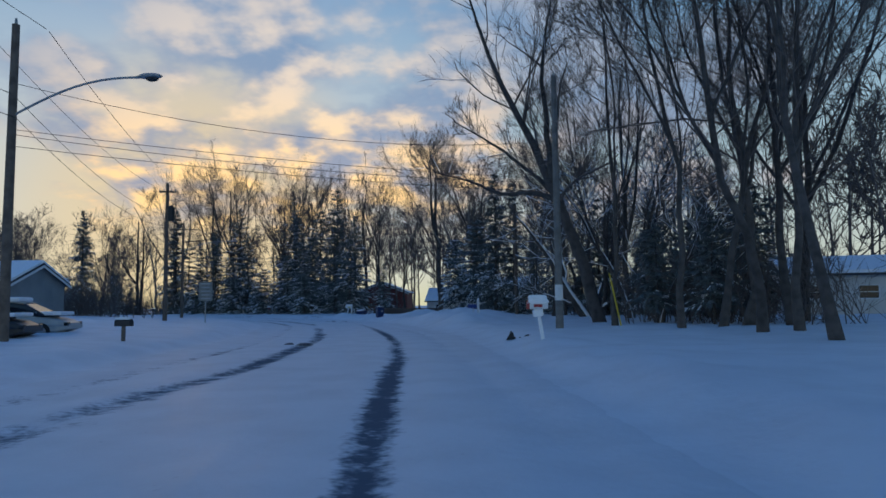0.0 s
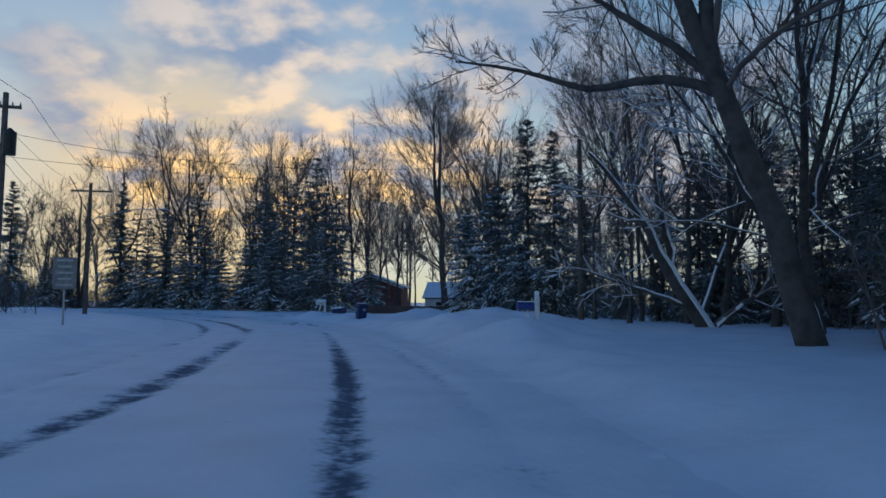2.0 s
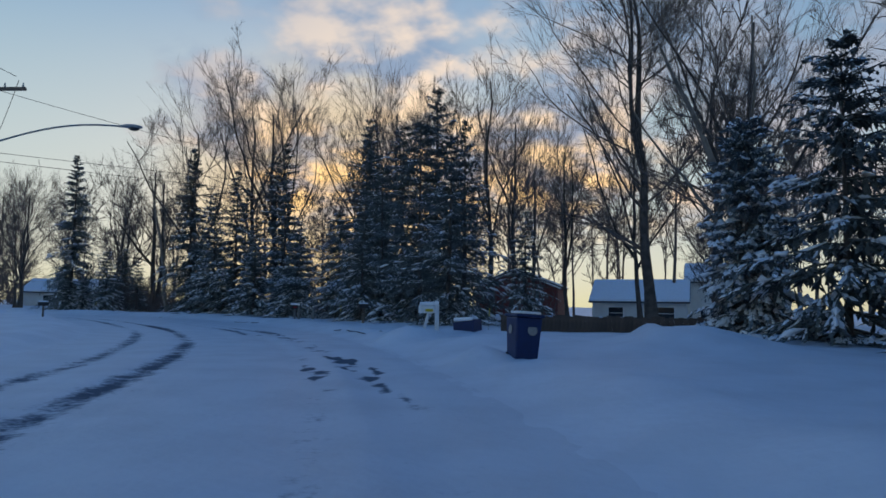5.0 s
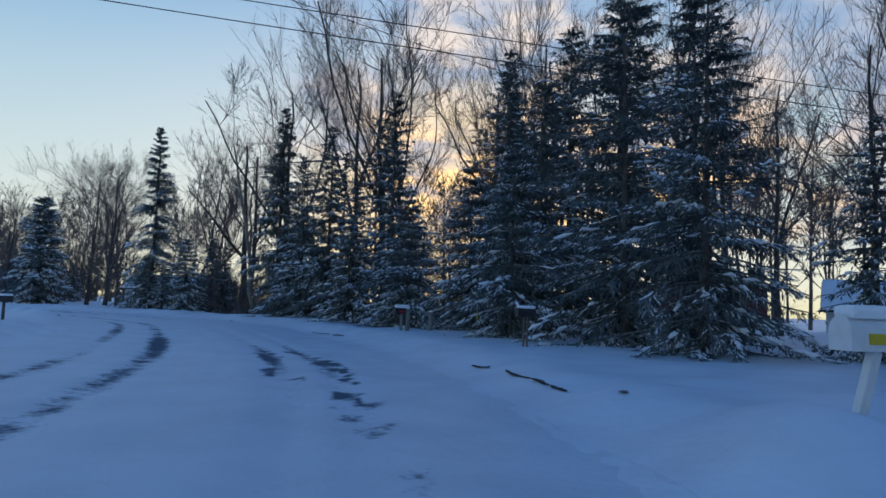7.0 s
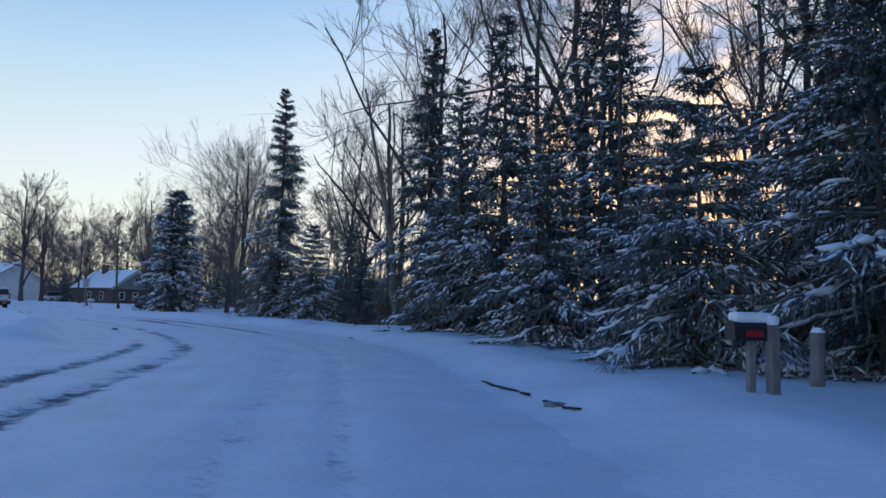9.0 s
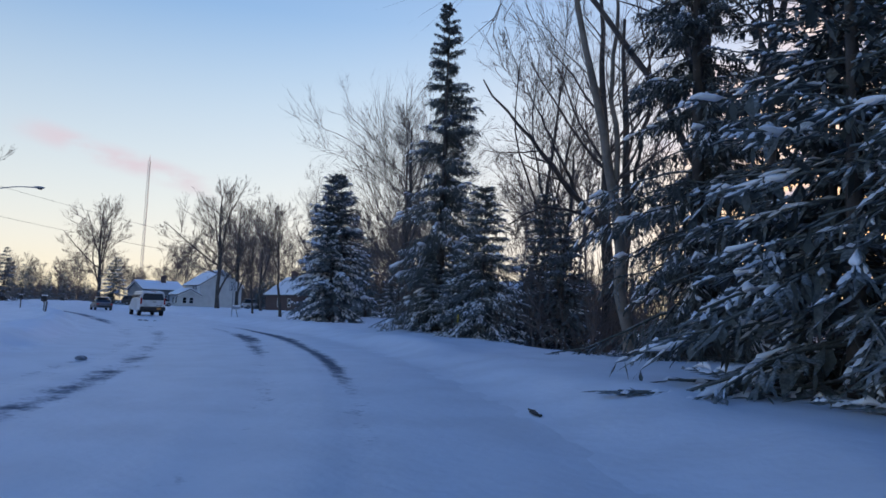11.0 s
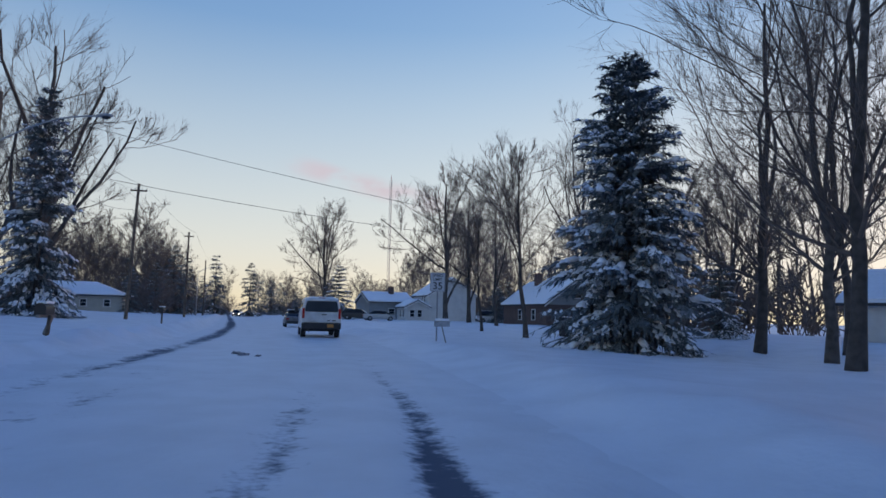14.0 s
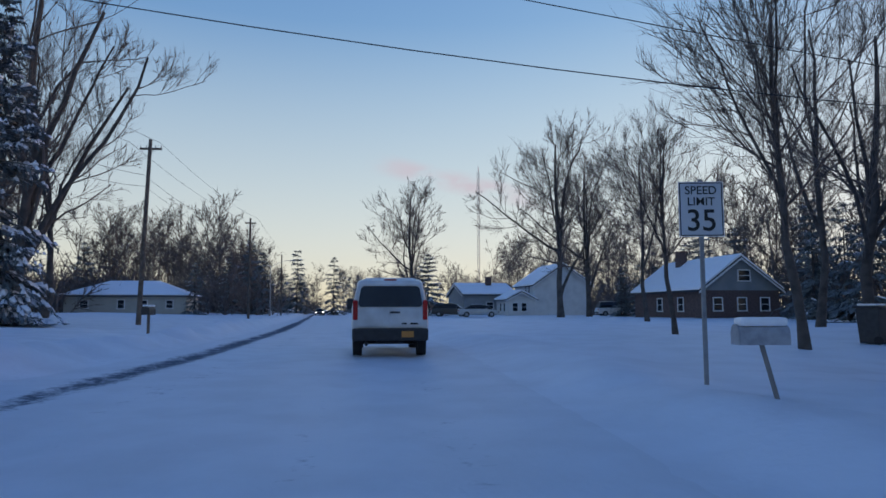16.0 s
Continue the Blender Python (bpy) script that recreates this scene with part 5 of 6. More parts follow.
def mailbox(x, y, rz, body, label, z=1.0, posts=1, rise=0.0, panel=None, flag=None, snow=0.08, length=0.5, arm=False, tilt=0.0, wide=0.19, post_mat=None, thin=0.09, door=None, slant=0.0, drape=False):
    """A rounded-top mailbox on its post, with snow on its back; its door end looks along -y before the turn."""
    gz = ground_z(x, y)
    e = thing("mailbox", pose(x, y, gz, 0, 0, rz), label, "mailbox", "mailboxes along the road")
    h = z - gz
    for k in range(posts):
        px = 0 if posts == 1 else (-0.1, 0.1)[k]
        part("post", box(B(), (px + tilt * 0.5, 0, h / 2 - 0.2), ((thin, 0.045)[posts - 1], (thin, 0.045)[posts - 1], h + 0.4), 0.01, pose(0, 0, h, slant, 0, 0) @ pose(0, 0, -h, 0, tilt * 20, 0)), post_mat or POLE_WOOD, e)
    if rise:
        part("tall_post", box(B(), (0.12, length / 2 - 0.05, (h + rise) / 2 - 0.2), (0.13, 0.13, h + rise + 0.4), 0.02), post_mat or POLE_WOOD, e)
        part("snow", box(B(), (0.12, length / 2 - 0.05, h + rise + 0.06), (0.14, 0.14, 0.14), 0.06), SNOW_CAP, e)
    if panel:
        part("panel", box(B(), (wide / 2 + 0.006, -0.02, h + wide * 0.4), (0.012, length * 0.45, wide * 0.35)), panel, e, "coloured marking on the side")
    if arm:
        part("support_arm", box(B(), (0, 0.1, h - 0.04), (0.09, 1.1, 0.09), 0.01), post_mat or POLE_GREY, e)
        part("brace", box(B(), (0, 0, 0), (0.08, 0.09, 0.72), 0.01, Matrix.Translation((0, 0.3, h - 0.3)) @ Matrix.Rotation(radians(-42), 4, "X")), post_mat or POLE_GREY, e)
    w = wide / 2
    prof = [(-w, 0), (w, 0), (w, w * 1.2)] + [(w * math.cos(a), w * 1.2 + w * math.sin(a)) for a in [i * math.pi / 8 for i in range(1, 8)]] + [(-w, w * 1.2)]
    b = prism(B(), [(px, pz + h) for px, pz in prof], -length / 2, length / 2)
    part("box", b, body, e)
    b = prism(B(), [(px * 1.06, pz * 1.04 + h) for px, pz in prof], -length / 2 - 0.015, -length / 2 + 0.005)
    part("door", b, door or body, e, "red painted door" if door else "")
    if drape:
        g = random.Random(4)
        b = B()
        rings = []
        for k in range(10):
            y, fat = (k / 9 - 0.5) * length * 1.12, 0.35 if k in (0, 9) else 1.0
            cx, cz, rx, rz_ = w * g.uniform(0.55, 0.8), h + w * g.uniform(1.6, 2.05), 0.055 * fat * g.uniform(0.8, 1.2), 0.08 * fat * g.uniform(0.6, 1.35)
            rings.append([b.verts.new((cx + rx * math.cos(a), y + g.uniform(-0.008, 0.008), cz + rz_ * math.sin(a))) for a in [q * math.tau / 10 for q in range(10)]])
        for lo, hi in zip(rings, rings[1:]):
            for q in range(10):
                b.faces.new((lo[q], lo[(q + 1) % 10], hi[(q + 1) % 10], hi[q]))
        b.faces.new(rings[0][::-1])
        b.faces.new(rings[-1])
        bmesh.ops.recalc_face_normals(b, faces=b.faces)
        part("snow", b, SNOW_CAP, e, "snow hanging over its side", smooth=True)
        part("snow", box(B(), (0.02, 0.08, h - 0.11), (0.12, 0.3, 0.22), 0.05, pose(0, 0, 0, 6, 0, 0)), SNOW_CAP, e, "snow packed under the box")
    if flag:
        part("flag", box(B(), (w + 0.012, 0.08, h + 0.2), (0.012, 0.05, 0.22)), flag, e, "raised flag")
    if snow:
        b = box(B(), (0, 0, h + w * 2.2 + snow * 0.35), (wide * 0.95, length * 0.96, snow), min(snow, wide) * 0.4)
        part("snow", b, SNOW_CAP, e)
    return e


GUY = ((7.25, 27.5, 0.3), (6.72, 27.25, 2.5))


def roadside():
    speed_sign()
    notice_sign()
    mailbox(-9.75, 20.6, 75, BOX_BLACK, "black mailbox on a dark post at a driveway", z=0.75, length=0.52)
    mailbox(2.6, 18.7, -80, BOX_WHITE, "white and red mailbox thick with snow on a leaning post", z=1.15, snow=0.17, thin=0.09, slant=9, length=0.54, post_mat=SNOW_CAP, wide=0.22, panel=BOX_RED, door=BOX_RED, drape=True)
    mailbox(1.67, 38.0, -80, BOX_BLUE, "blue mailbox with a white post topped by snow", z=1.1, thin=0.05, snow=0.03, length=0.6, post_mat=BOX_WHITE, wide=0.2, rise=0.42)
    mailbox(-32.8, 76.2, -40, BOX_BLACK, "black mailbox on a dark post across the road", z=1.0)
    mailbox(-9.43, 67.10, -60, BOX_WHITE, "white mailbox on a snowy grey post", z=1.05, snow=0.12, length=0.62, post_mat=BOX_WHITE, wide=0.26, rise=0.3, panel=YELLOW, slant=-16)
    mailbox(-15.15, 77.6, -50, BOX_BLACK, "black mailbox with a white door on twin thin posts", z=1.12, posts=2, snow=0.08, length=0.5, wide=0.2)
    mailbox(-21.9, 84.5, -45, BOX_BLACK, "black and red mailbox under snow on a grey post", z=0.98, snow=0.14, length=0.55, wide=0.22, rise=0.2, panel=BOX_RED, post_mat=POLE_GREY)
    mailbox(-81.3, 106.65, -10, BOX_WHITE_SHADED, "white mailbox thick with snow on a leaning post", z=0.88, snow=0.10, length=0.56, wide=0.2, slant=14, thin=0.045, post_mat=POLE_GREY)
    mailbox(-79.3, 93.8, 80, BOX_BLACK, "dark mailbox on a slanting braced post with a snow cap", z=1.05, length=0.6, wide=0.3, arm=True, tilt=0.2)
    mailbox(-103.2, 95.0, 80, BOX_BLACK, "dark mailbox on a post with a snow cap", z=1.1, length=0.6, wide=0.3)
    mailbox(-52.5, 84.8, 65, BOX_BLACK, "dark mailbox on a thin post in deep snow", z=1.0, length=0.6, wide=0.3)
    # yellow-topped driveway stakes
    for x, y, h in ((-17.78, 81.4, 0.92), (-51.8, 104.2, 0.9), (-8.0, 72.0, 0.9)):
        g = ground_z(x, y)
        e = thing("marker_stake", pose(x, y, g, 0, 3, 20), "thin driveway marker stake with a yellow top", "stake", "driveway stakes")
        part("stake", rod(B(), (0, 0, -0.2), (0, 0, h * 0.75), 0.014, 0.014, 6), GALV, e)
        part("top", box(B(), (0, 0, h * 0.82), (0.04, 0.03, h * 0.36), 0.008), YELLOW, e, "yellow reflector")
    for x, y, h, r, label in ((-16.7, 84.6, 2.2, 0.045, "slim grey steel post at the edge of the spruces"), (-21.35, 86.2, 0.75, 0.1, "short grey wooden post capped with snow")):
        e = thing("post", pose(x, y, ground_z(x, y)), label, "post")
        part("shaft", rod(B(), (0, 0, -0.2), (0.02, 0, h), r, r * 0.95, 10), POLE_GREY, e)
        part("snow", rod(B(), (0.02, 0, h), (0.02, 0, h + 0.07), r * 1.05, r * 0.5, 10), SNOW_CAP, e)
    # guy wire of the grey pole with its yellow guard
    foot, grip, head = Vector(GUY[0]), Vector(GUY[1]), Vector((4.4, 25.7, 9.2))
    e = thing("guy_wire", Matrix.Translation(foot), "steel guy wire with a yellow plastic guard", "guy wire")
    part("guard", rod(B(), (0, 0, -0.2), grip - foot, 0.035, 0.03, 8), YELLOW, e, "yellow plastic guard")
    part("cable", rod(B(), grip - foot, head - foot, 0.008, 0.008, 5), WIRE, e)
    # lumps of dirty ice thrown up by the plough
    g = random.Random(9)
    for x, y, s in ((-4.7, 22.8, 0.22), (-5.3, 23.1, 0.15), (-77.8, 99.4, 0.22), (-78.4, 99.2, 0.18), (-77.2, 99.8, 0.12),
                    (-48.0, 90.6, 0.14), (-11.73, 69.2, 0.05), (-24.0, 83.2, 0.14)):
        b = B()
        bmesh.ops.create_icosphere(b, subdivisions=2, radius=s)
        for v in b.verts:
            k = 0.75 + 0.5 * g.random()
            v.co = Vector((v.co.x * 1.3 * k, v.co.y * 0.8 * k, max(v.co.z, -0.3 * s) * 0.4 * k))
        o = part("ice_lump", b, ICE, None)
        o.location = (x, y, ground_z(x, y))
        tagged(o, "dirty lump of ploughed ice lying on the snow", "ice lump", "ice lumps")
    # a frozen clod standing on end with two flat shards beside it
    for x, y, rz, prof in ((2.09, 21.0, 20, ((0.16, 0.02), (0.13, 0.07), (0.075, 0.14), (0.065, 0.22), (0.03, 0.27))),
                           (2.36, 21.02, 70, ((0.07, 0.0), (0.05, 0.03), (0.01, 0.045))), (2.6, 21.1, 10, ((0.10, 0.0), (0.07, 0.04), (0.02, 0.06)))):
        b = B()
        rings = [[b.verts.new((r * math.cos(a) * (1.25 - z) * g.uniform(0.75, 1.2), r * math.sin(a) * g.uniform(0.7, 1.1), z - 0.02 + g.uniform(-0.012, 0.012))) for a in [k * math.tau / 9 for k in range(9)]] for r, z in prof]
        for lo, hi in zip(rings, rings[1:]):
            for k in range(9):
                b.faces.new((lo[k], lo[(k + 1) % 9], hi[(k + 1) % 9], hi[k]))
        b.faces.new(rings[-1])
        b.faces.new(rings[0][::-1])
        o = part("ice_lump", b, DIRT, None)
        o.matrix_world = pose(x, y, ground_z(x, y), 0, 0, rz)
        tagged(o, "dark clod of frozen slush standing on the snow", "ice lump", "ice lumps")


roadside()


def bare_edges():
    """Thin strips where the plough scraped the asphalt edge bare."""
    g = random.Random(21)
    for (x0, y0), (x1, y1) in (((-15.3, 73.75), (-14.6, 72.85)), ((-14.15, 72.2), (-13.4, 71.15)), ((-13.35, 71.1), (-13.0, 70.6)), ((-12.95, 70.55), (-12.6, 70.0)), ((-26.35, 85.2), (-25.1, 84.2)), ((-25.0, 84.1), (-24.65, 83.8)), ((-24.3, 83.45), (-24.0, 83.2)), ((-23.85, 83.1), (-23.5, 82.85)), ((-37.9, 94.2), (-37.4, 93.9))):
        n = 9
        b = B()
        d = Vector((x1 - x0, y1 - y0, 0))
        side = Vector((-d.y, d.x, 0)).normalized()
        left, right = [], []
        for i in range(n):
            p = Vector((x0, y0, 0)) + d * (i / (n - 1))
            w = (0.02 + 0.03 * g.random()) * (1 - abs(2 * i / (n - 1) - 1) ** 4)
            z = ground_z(p.x, p.y) + 0.012
            c = side * g.uniform(-0.03, 0.03)
            left.append(b.verts.new(p + c + side * w + Vector((0, 0, z))))
            right.append(b.verts.new(p + c - side * w + Vector((0, 0, z))))
        for i in range(n - 1):
            b.faces.new((right[i], right[i + 1], left[i + 1], left[i]))
        got = bmesh.ops.extrude_face_region(b, geom=b.faces[:])["geom"]
        for v in got:
            if isinstance(v, bmesh.types.BMVert):
                v.co.z += 0.02
        bmesh.ops.recalc_face_normals(b, faces=b.faces)
        tagged(part("bare_strip", b, DIRT, None), "dark strip of bare asphalt scraped clear of snow", "asphalt strip", "bare asphalt strips")


bare_edges()


def wheelie_bin(x, y, rz, mat, label, tilt=(0, 0), snow=True, lift=0.0, big=1.0, laid=False):
    g = ground_z(x, y)
    e = thing("wheeled_bin", pose(x, y, g + lift, tilt[0], tilt[1], rz), label, "rubbish bin", "wheeled bins")
    e.scale = (big, big, big)
    b = B()
    box(b, (0, 0, 0.5), (0.52, 0.56, 0.98), 0.03)
    for v in b.verts:
        k = 0.82 + 0.18 * min(max(v.co.z, 0), 1)
        v.co.x *= k * 1.15
        v.co.y *= k * 1.15
    body = part("body", b, mat, e)
    if laid:
        part("snow", box(B(), (-0.36, 0.0, 0.5), (0.16, 0.56, 0.95), 0.07), SNOW_CAP, e, "thick snow on its upper side")
        snow = False
    else:
        b = B()
        bmesh.ops.create_circle(b, cap_ends=True, segments=20, radius=0.11, matrix=Matrix.Translation((0.02, -0.305, 0.72)) @ pose(0, 0, 0, 84, 0, 0))
        bmesh.ops.translate(b, verts=b.verts, vec=(0.06, -0.012, 0))
        part("emblem", b, GALV, body, "round pale recycling emblem")
        b = B()
        bmesh.ops.create_circle(b, cap_ends=True, segments=20, radius=0.1, matrix=Matrix.Translation((-0.305, 0.0, 0.72)) @ pose(0, 0, 0, 90, 0, -90))
        part("emblem", b, GALV, body, "round pale recycling emblem")
    b = box(B(), (0, -0.02, 1.03), (0.66, 0.74, 0.07), 0.03)
    box(b, (0, 0.33, 1.0), (0.5, 0.06, 0.05), 0.015)
    part("lid", b, mat, e)
    for sx in (-0.24, 0.24):
        part("wheel", rod(B(), (sx - 0.03, 0.25, 0.1), (sx + 0.03, 0.25, 0.1), 0.12, 0.12, 14), RUBBER, e)
    if snow:
        part("snow", box(B(), (0.03, 0.0, 1.09), (0.5, 0.55, 0.06), 0.028), SNOW_CAP, e)
    return e


wheelie_bin(-5.6, 58.9, 26, BIN_BLUE, "blue wheeled recycling bin tilted in the snow bank", (0, 3), lift=-0.12, big=0.98)
wheelie_bin(-91.1, 117.1, -70, PLASTIC, "dark wheeled bin with snow on its lid", (0, 0))
wheelie_bin(-8.75, 68.7, -20, BIN_BLUE, "dark blue wheeled bin lying half buried under thick snow", (0, 86), lift=0.02, laid=True, big=0.85)


# ---- houses ----
def window(parent, m, w, h, frame_mat=None, bars=1):
    """A window set in a wall face: x along the wall, -y outward."""
    f = B()
    t = 0.09
    for cx, cz, sx, sz in ((0, h / 2, w + t, t), (0, -h / 2, w + 2 * t, t), (-w / 2, 0, t, h), (w / 2, 0, t, h)):
        box(f, (cx, -0.03, cz), (sx, 0.08, sz), 0.0, m)
    win = part("window", f, frame_mat or TRIM, parent)
    p = box(B(), (0, -0.012, 0), (w - 0.06, 0.03, h - 0.06), 0.0, m)
    part("pane", p, GLASS_DARK, win)
    if bars:
        p = B()
        box(p, (0, -0.035, 0), (w, 0.03, 0.05), 0.0, m)
        part("glazing_bar", p, frame_mat or TRIM, win)
    return win


def gable_house(name, m, w, d, eave, ridge, wall_mat, label, windows=(), gable_mat=None, doors=(), snow=0.22, chimney=None, split=None, hip=False):
    """A house with its ridge along y, w wide in x and d deep; the gable end at -y. windows: (face, along, height, width, tall)."""
    e = thing(name, m, label, "house")
    hw, hd = w / 2, d / 2
    b = B()
    if split:
        box(b, (0, 0, split / 2 - 0.3), (w, d, split + 0.6))
        part("wall", b, wall_mat, e)
        b = B()
        prism(b, [(-hw + 0.02, split), (hw - 0.02, split), (hw - 0.02, eave), (0, ridge), (-hw + 0.02, eave)], -hd + 0.02, hd - 0.02)
        part("wall", b, gable_mat or wall_mat, e)
    elif hip:
        box(b, (0, 0, eave / 2 - 0.3), (w, d, eave + 0.6))
        part("wall", b, wall_mat, e)
    else:
        prism(b, [(-hw, -0.6), (hw, -0.6), (hw, eave), (0, ridge), (-hw, eave)], -hd, hd)
        part("wall", b, wall_mat, e)
    if hip:
        for k, (nm, mat, lift, out) in enumerate((("roof", SHINGLE, 0.0, 0.45), ("snow", SNOW_CAP, 0.16, 0.4))):
            b = B()
            lo = [b.verts.new((sx * (hw + out), sy * (hd + out), eave + lift)) for sx, sy in ((-1, -1), (1, -1), (1, 1), (-1, 1))]
            dn = [b.verts.new((v.co.x, v.co.y, eave + lift - 0.18)) for v in lo]
            r = max(hd - hw, 0.5)
            up = [b.verts.new((0, -r, ridge + lift)), b.verts.new((0, r, ridge + lift))]
            for f in ((lo[0], lo[1], up[0]), (lo[1], lo[2], up[1], up[0]), (lo[2], lo[3], up[1]), (lo[3], lo[0], up[0], up[1])):
                b.faces.new(f)
            for i in range(4):
                b.faces.new((lo[i], dn[i], dn[(i + 1) % 4], lo[(i + 1) % 4]))
            b.faces.new(dn)
            bmesh.ops.recalc_face_normals(b, faces=b.faces)
            part(nm, b, mat, e)
    else:
        sl = (ridge - eave) / hw
        ov, t = 0.4, 0.16
        for s in (-1, 1):
            b = prism(B(), [(0, ridge + 0.02), (s * (hw + ov), eave - sl * ov + 0.02), (s * (hw + ov), eave - sl * ov + t), (0, ridge + t + 0.02)], -hd - 0.35, hd + 0.35)
            part("roof", b, SHINGLE, e)
            if snow:
                o = t + 0.024
                b = prism(B(), [(0, ridge + o), (s * (hw + ov - 0.05), eave - sl * ov + o), (s * (hw + ov - 0.12), eave - sl * ov + o + snow), (0, ridge + o + snow)], -hd - 0.3, hd + 0.3)
                part("snow", b, SNOW_CAP, e)
            b = B()
            prism(b, [(0, ridge - 0.16), (s * (hw + ov), eave - sl * ov - 0.16), (s * (hw + ov), eave - sl * ov + 0.02), (0, ridge + 0.02)], -hd - 0.38, -hd - 0.34)
            part("bargeboard", b, TRIM, e)
    for face, along, z, ww, hh in windows:
        fm = {"-y": pose(along, -hd, z), "+x": pose(hw, along, z, 0, 0, 90), "-x": pose(-hw, along, z, 0, 0, -90)}[face]
        window(e, fm, ww, hh)
    for face, along, ww, hh, mat in doors:
        fm = {"-y": pose(along, -hd, hh / 2), "+x": pose(hw, along, hh / 2, 0, 0, 90), "-x": pose(-hw, along, hh / 2, 0, 0, -90)}[face]
        part("door", box(B(), (0, -0.02, 0), (ww, 0.08, hh), 0.01, fm), mat, e)
    if chimney:
        b = box(B(), (chimney[0], chimney[1], ridge + 0.1), (0.8, 0.9, 2.2))
        box(b, (chimney[0], chimney[1], ridge + 1.25), (0.95, 1.05, 0.14))
        part("chimney", b, BRICK, e)
    return e


def houses():
    gable_house("house", pose(-36.2, 51.5, 0.35, 0, 0, 90), 7, 10.5, 2.9, 4.3, SIDING_GREY, "grey single-storey house with a snow-covered low roof", windows=(("-x", -2.0, 1.6, 1.3, 1.1), ("-x", 2.6, 1.6, 1.3, 1.1)))
    gable_house("house", pose(30.3, 47.0, 0.35, 0, 0, 75), 6, 13, 2.7, 3.7, SIDING, "pale trailer home behind the trunks of the woods", windows=(("-x", -3.0, 1.5, 1.2, 0.9), ("-x", 1.5, 1.5, 1.2, 0.9), ("-x", 4.5, 1.5, 1.2, 0.9)))
    gable_house("barn", pose(-10.6, 121.5, 0.3, 0, 0, -5), 9.0, 7, 3.2, 4.9, RED_SIDING, "dark red barn with snow along its roof edge", snow=0.14)
    gable_house("house", pose(2.2, 117.5, -0.7, 0, 0, 80), 7, 9.0, 2.7, 4.6, SIDING, "low white house with a snowy roof beside a dark hedge", windows=(("-x", -2.2, 1.5, 2.4, 1.3), ("-x", 2.2, 1.5, 1.5, 1.2)))
    gable_house("house", pose(12.0, 119.8, -0.5, 0, 0, 80), 7, 9.5, 4.6, 6.3, SIDING, "two-storey white house with a snow-covered roof", windows=(("-x", -2.6, 1.4, 1.6, 1.4), ("-x", 1.2, 1.4, 1.0, 1.6), ("-x", -2.6, 3.8, 1.0, 1.1), ("-x", 2.4, 3.8, 1.0, 1.1)))
    gable_house("house", pose(-81.0, 137.2, 0.0, 0, 0, 112), 7.5, 13.0, 2.5, 4.2, SIDING, "white single-storey house behind bare trees, snow on its roof", windows=(("-x", 3.0, 1.4, 1.6, 1.2), ("-x", -1.4, 1.4, 1.3, 1.1), ("-y", 0.0, 1.4, 1.3, 1.1)))
    gable_house("house", pose(-136.3, 139.1, 0.2, 0, 0, 90), 7.8, 13, 2.9, 5.7, BRICK, "brown brick house with a grey gable and snowy roof", gable_mat=SIDING_GREY, split=2.75, chimney=(-0.6, 2.5),
                windows=(("-y", -2.3, 1.5, 0.9, 1.2), ("-y", 0.1, 1.5, 0.9, 1.2), ("-y", 2.4, 1.5, 0.9, 1.2), ("-y", 0.4, 4.1, 1.2, 1.0), ("-x", -3.0, 1.5, 1.0, 1.3), ("-x", 1.0, 1.5, 1.0, 1.3)))
    gable_house("house", pose(-171.0, 135.6, 0.2, 0, 0, 90), 8.4, 10, 4.6, 7.4, SIDING, "white two-storey house with a snow-covered roof", windows=(("-x", -2.5, 1.5, 1.0, 1.3), ("-x", 0.5, 1.5, 1.8, 1.4), ("-x", -2.5, 4.0, 0.9, 1.1), ("-x", -1.0, 4.0, 0.9, 1.1)))
    gable_house("porch", pose(-169.0, 129.4, 0.2, 0, 0, 90), 4.0, 6, 2.5, 3.5, SIDING, "white enclosed porch with many windows and snowy roof", windows=(("-y", -0.9, 1.4, 0.8, 1.2), ("-y", 0.4, 1.4, 0.8, 1.2), ("-x", -1.5, 1.4, 1.0, 1.2), ("-x", 0.5, 1.4, 1.0, 1.2)))
    gable_house("garage", pose(-181.0, 127.0, 0.2, 0, 0, 0), 13, 8, 3.3, 5.0, SIDING_GREY, "long low garage with a snow-covered roof", windows=(("-y", -3.5, 1.7, 1.1, 1.0), ("+x", 0.0, 1.7, 1.1, 1.0)), chimney=(1.5, 1.0))
    gable_house("house", pose(-176.0, 75.8, 0.4, 0, 0, 0), 9, 15.5, 2.9, 4.9, SIDING_TAN, "long tan single-storey house with a snowy hip roof", hip=True,
                windows=(("+x", -5.2, 1.7, 1.0, 1.1), ("+x", -0.6, 1.7, 0.9, 1.2), ("+x", 2.3, 1.7, 0.9, 1.1), ("+x", 5.6, 1.7, 0.9, 1.1)))


houses()


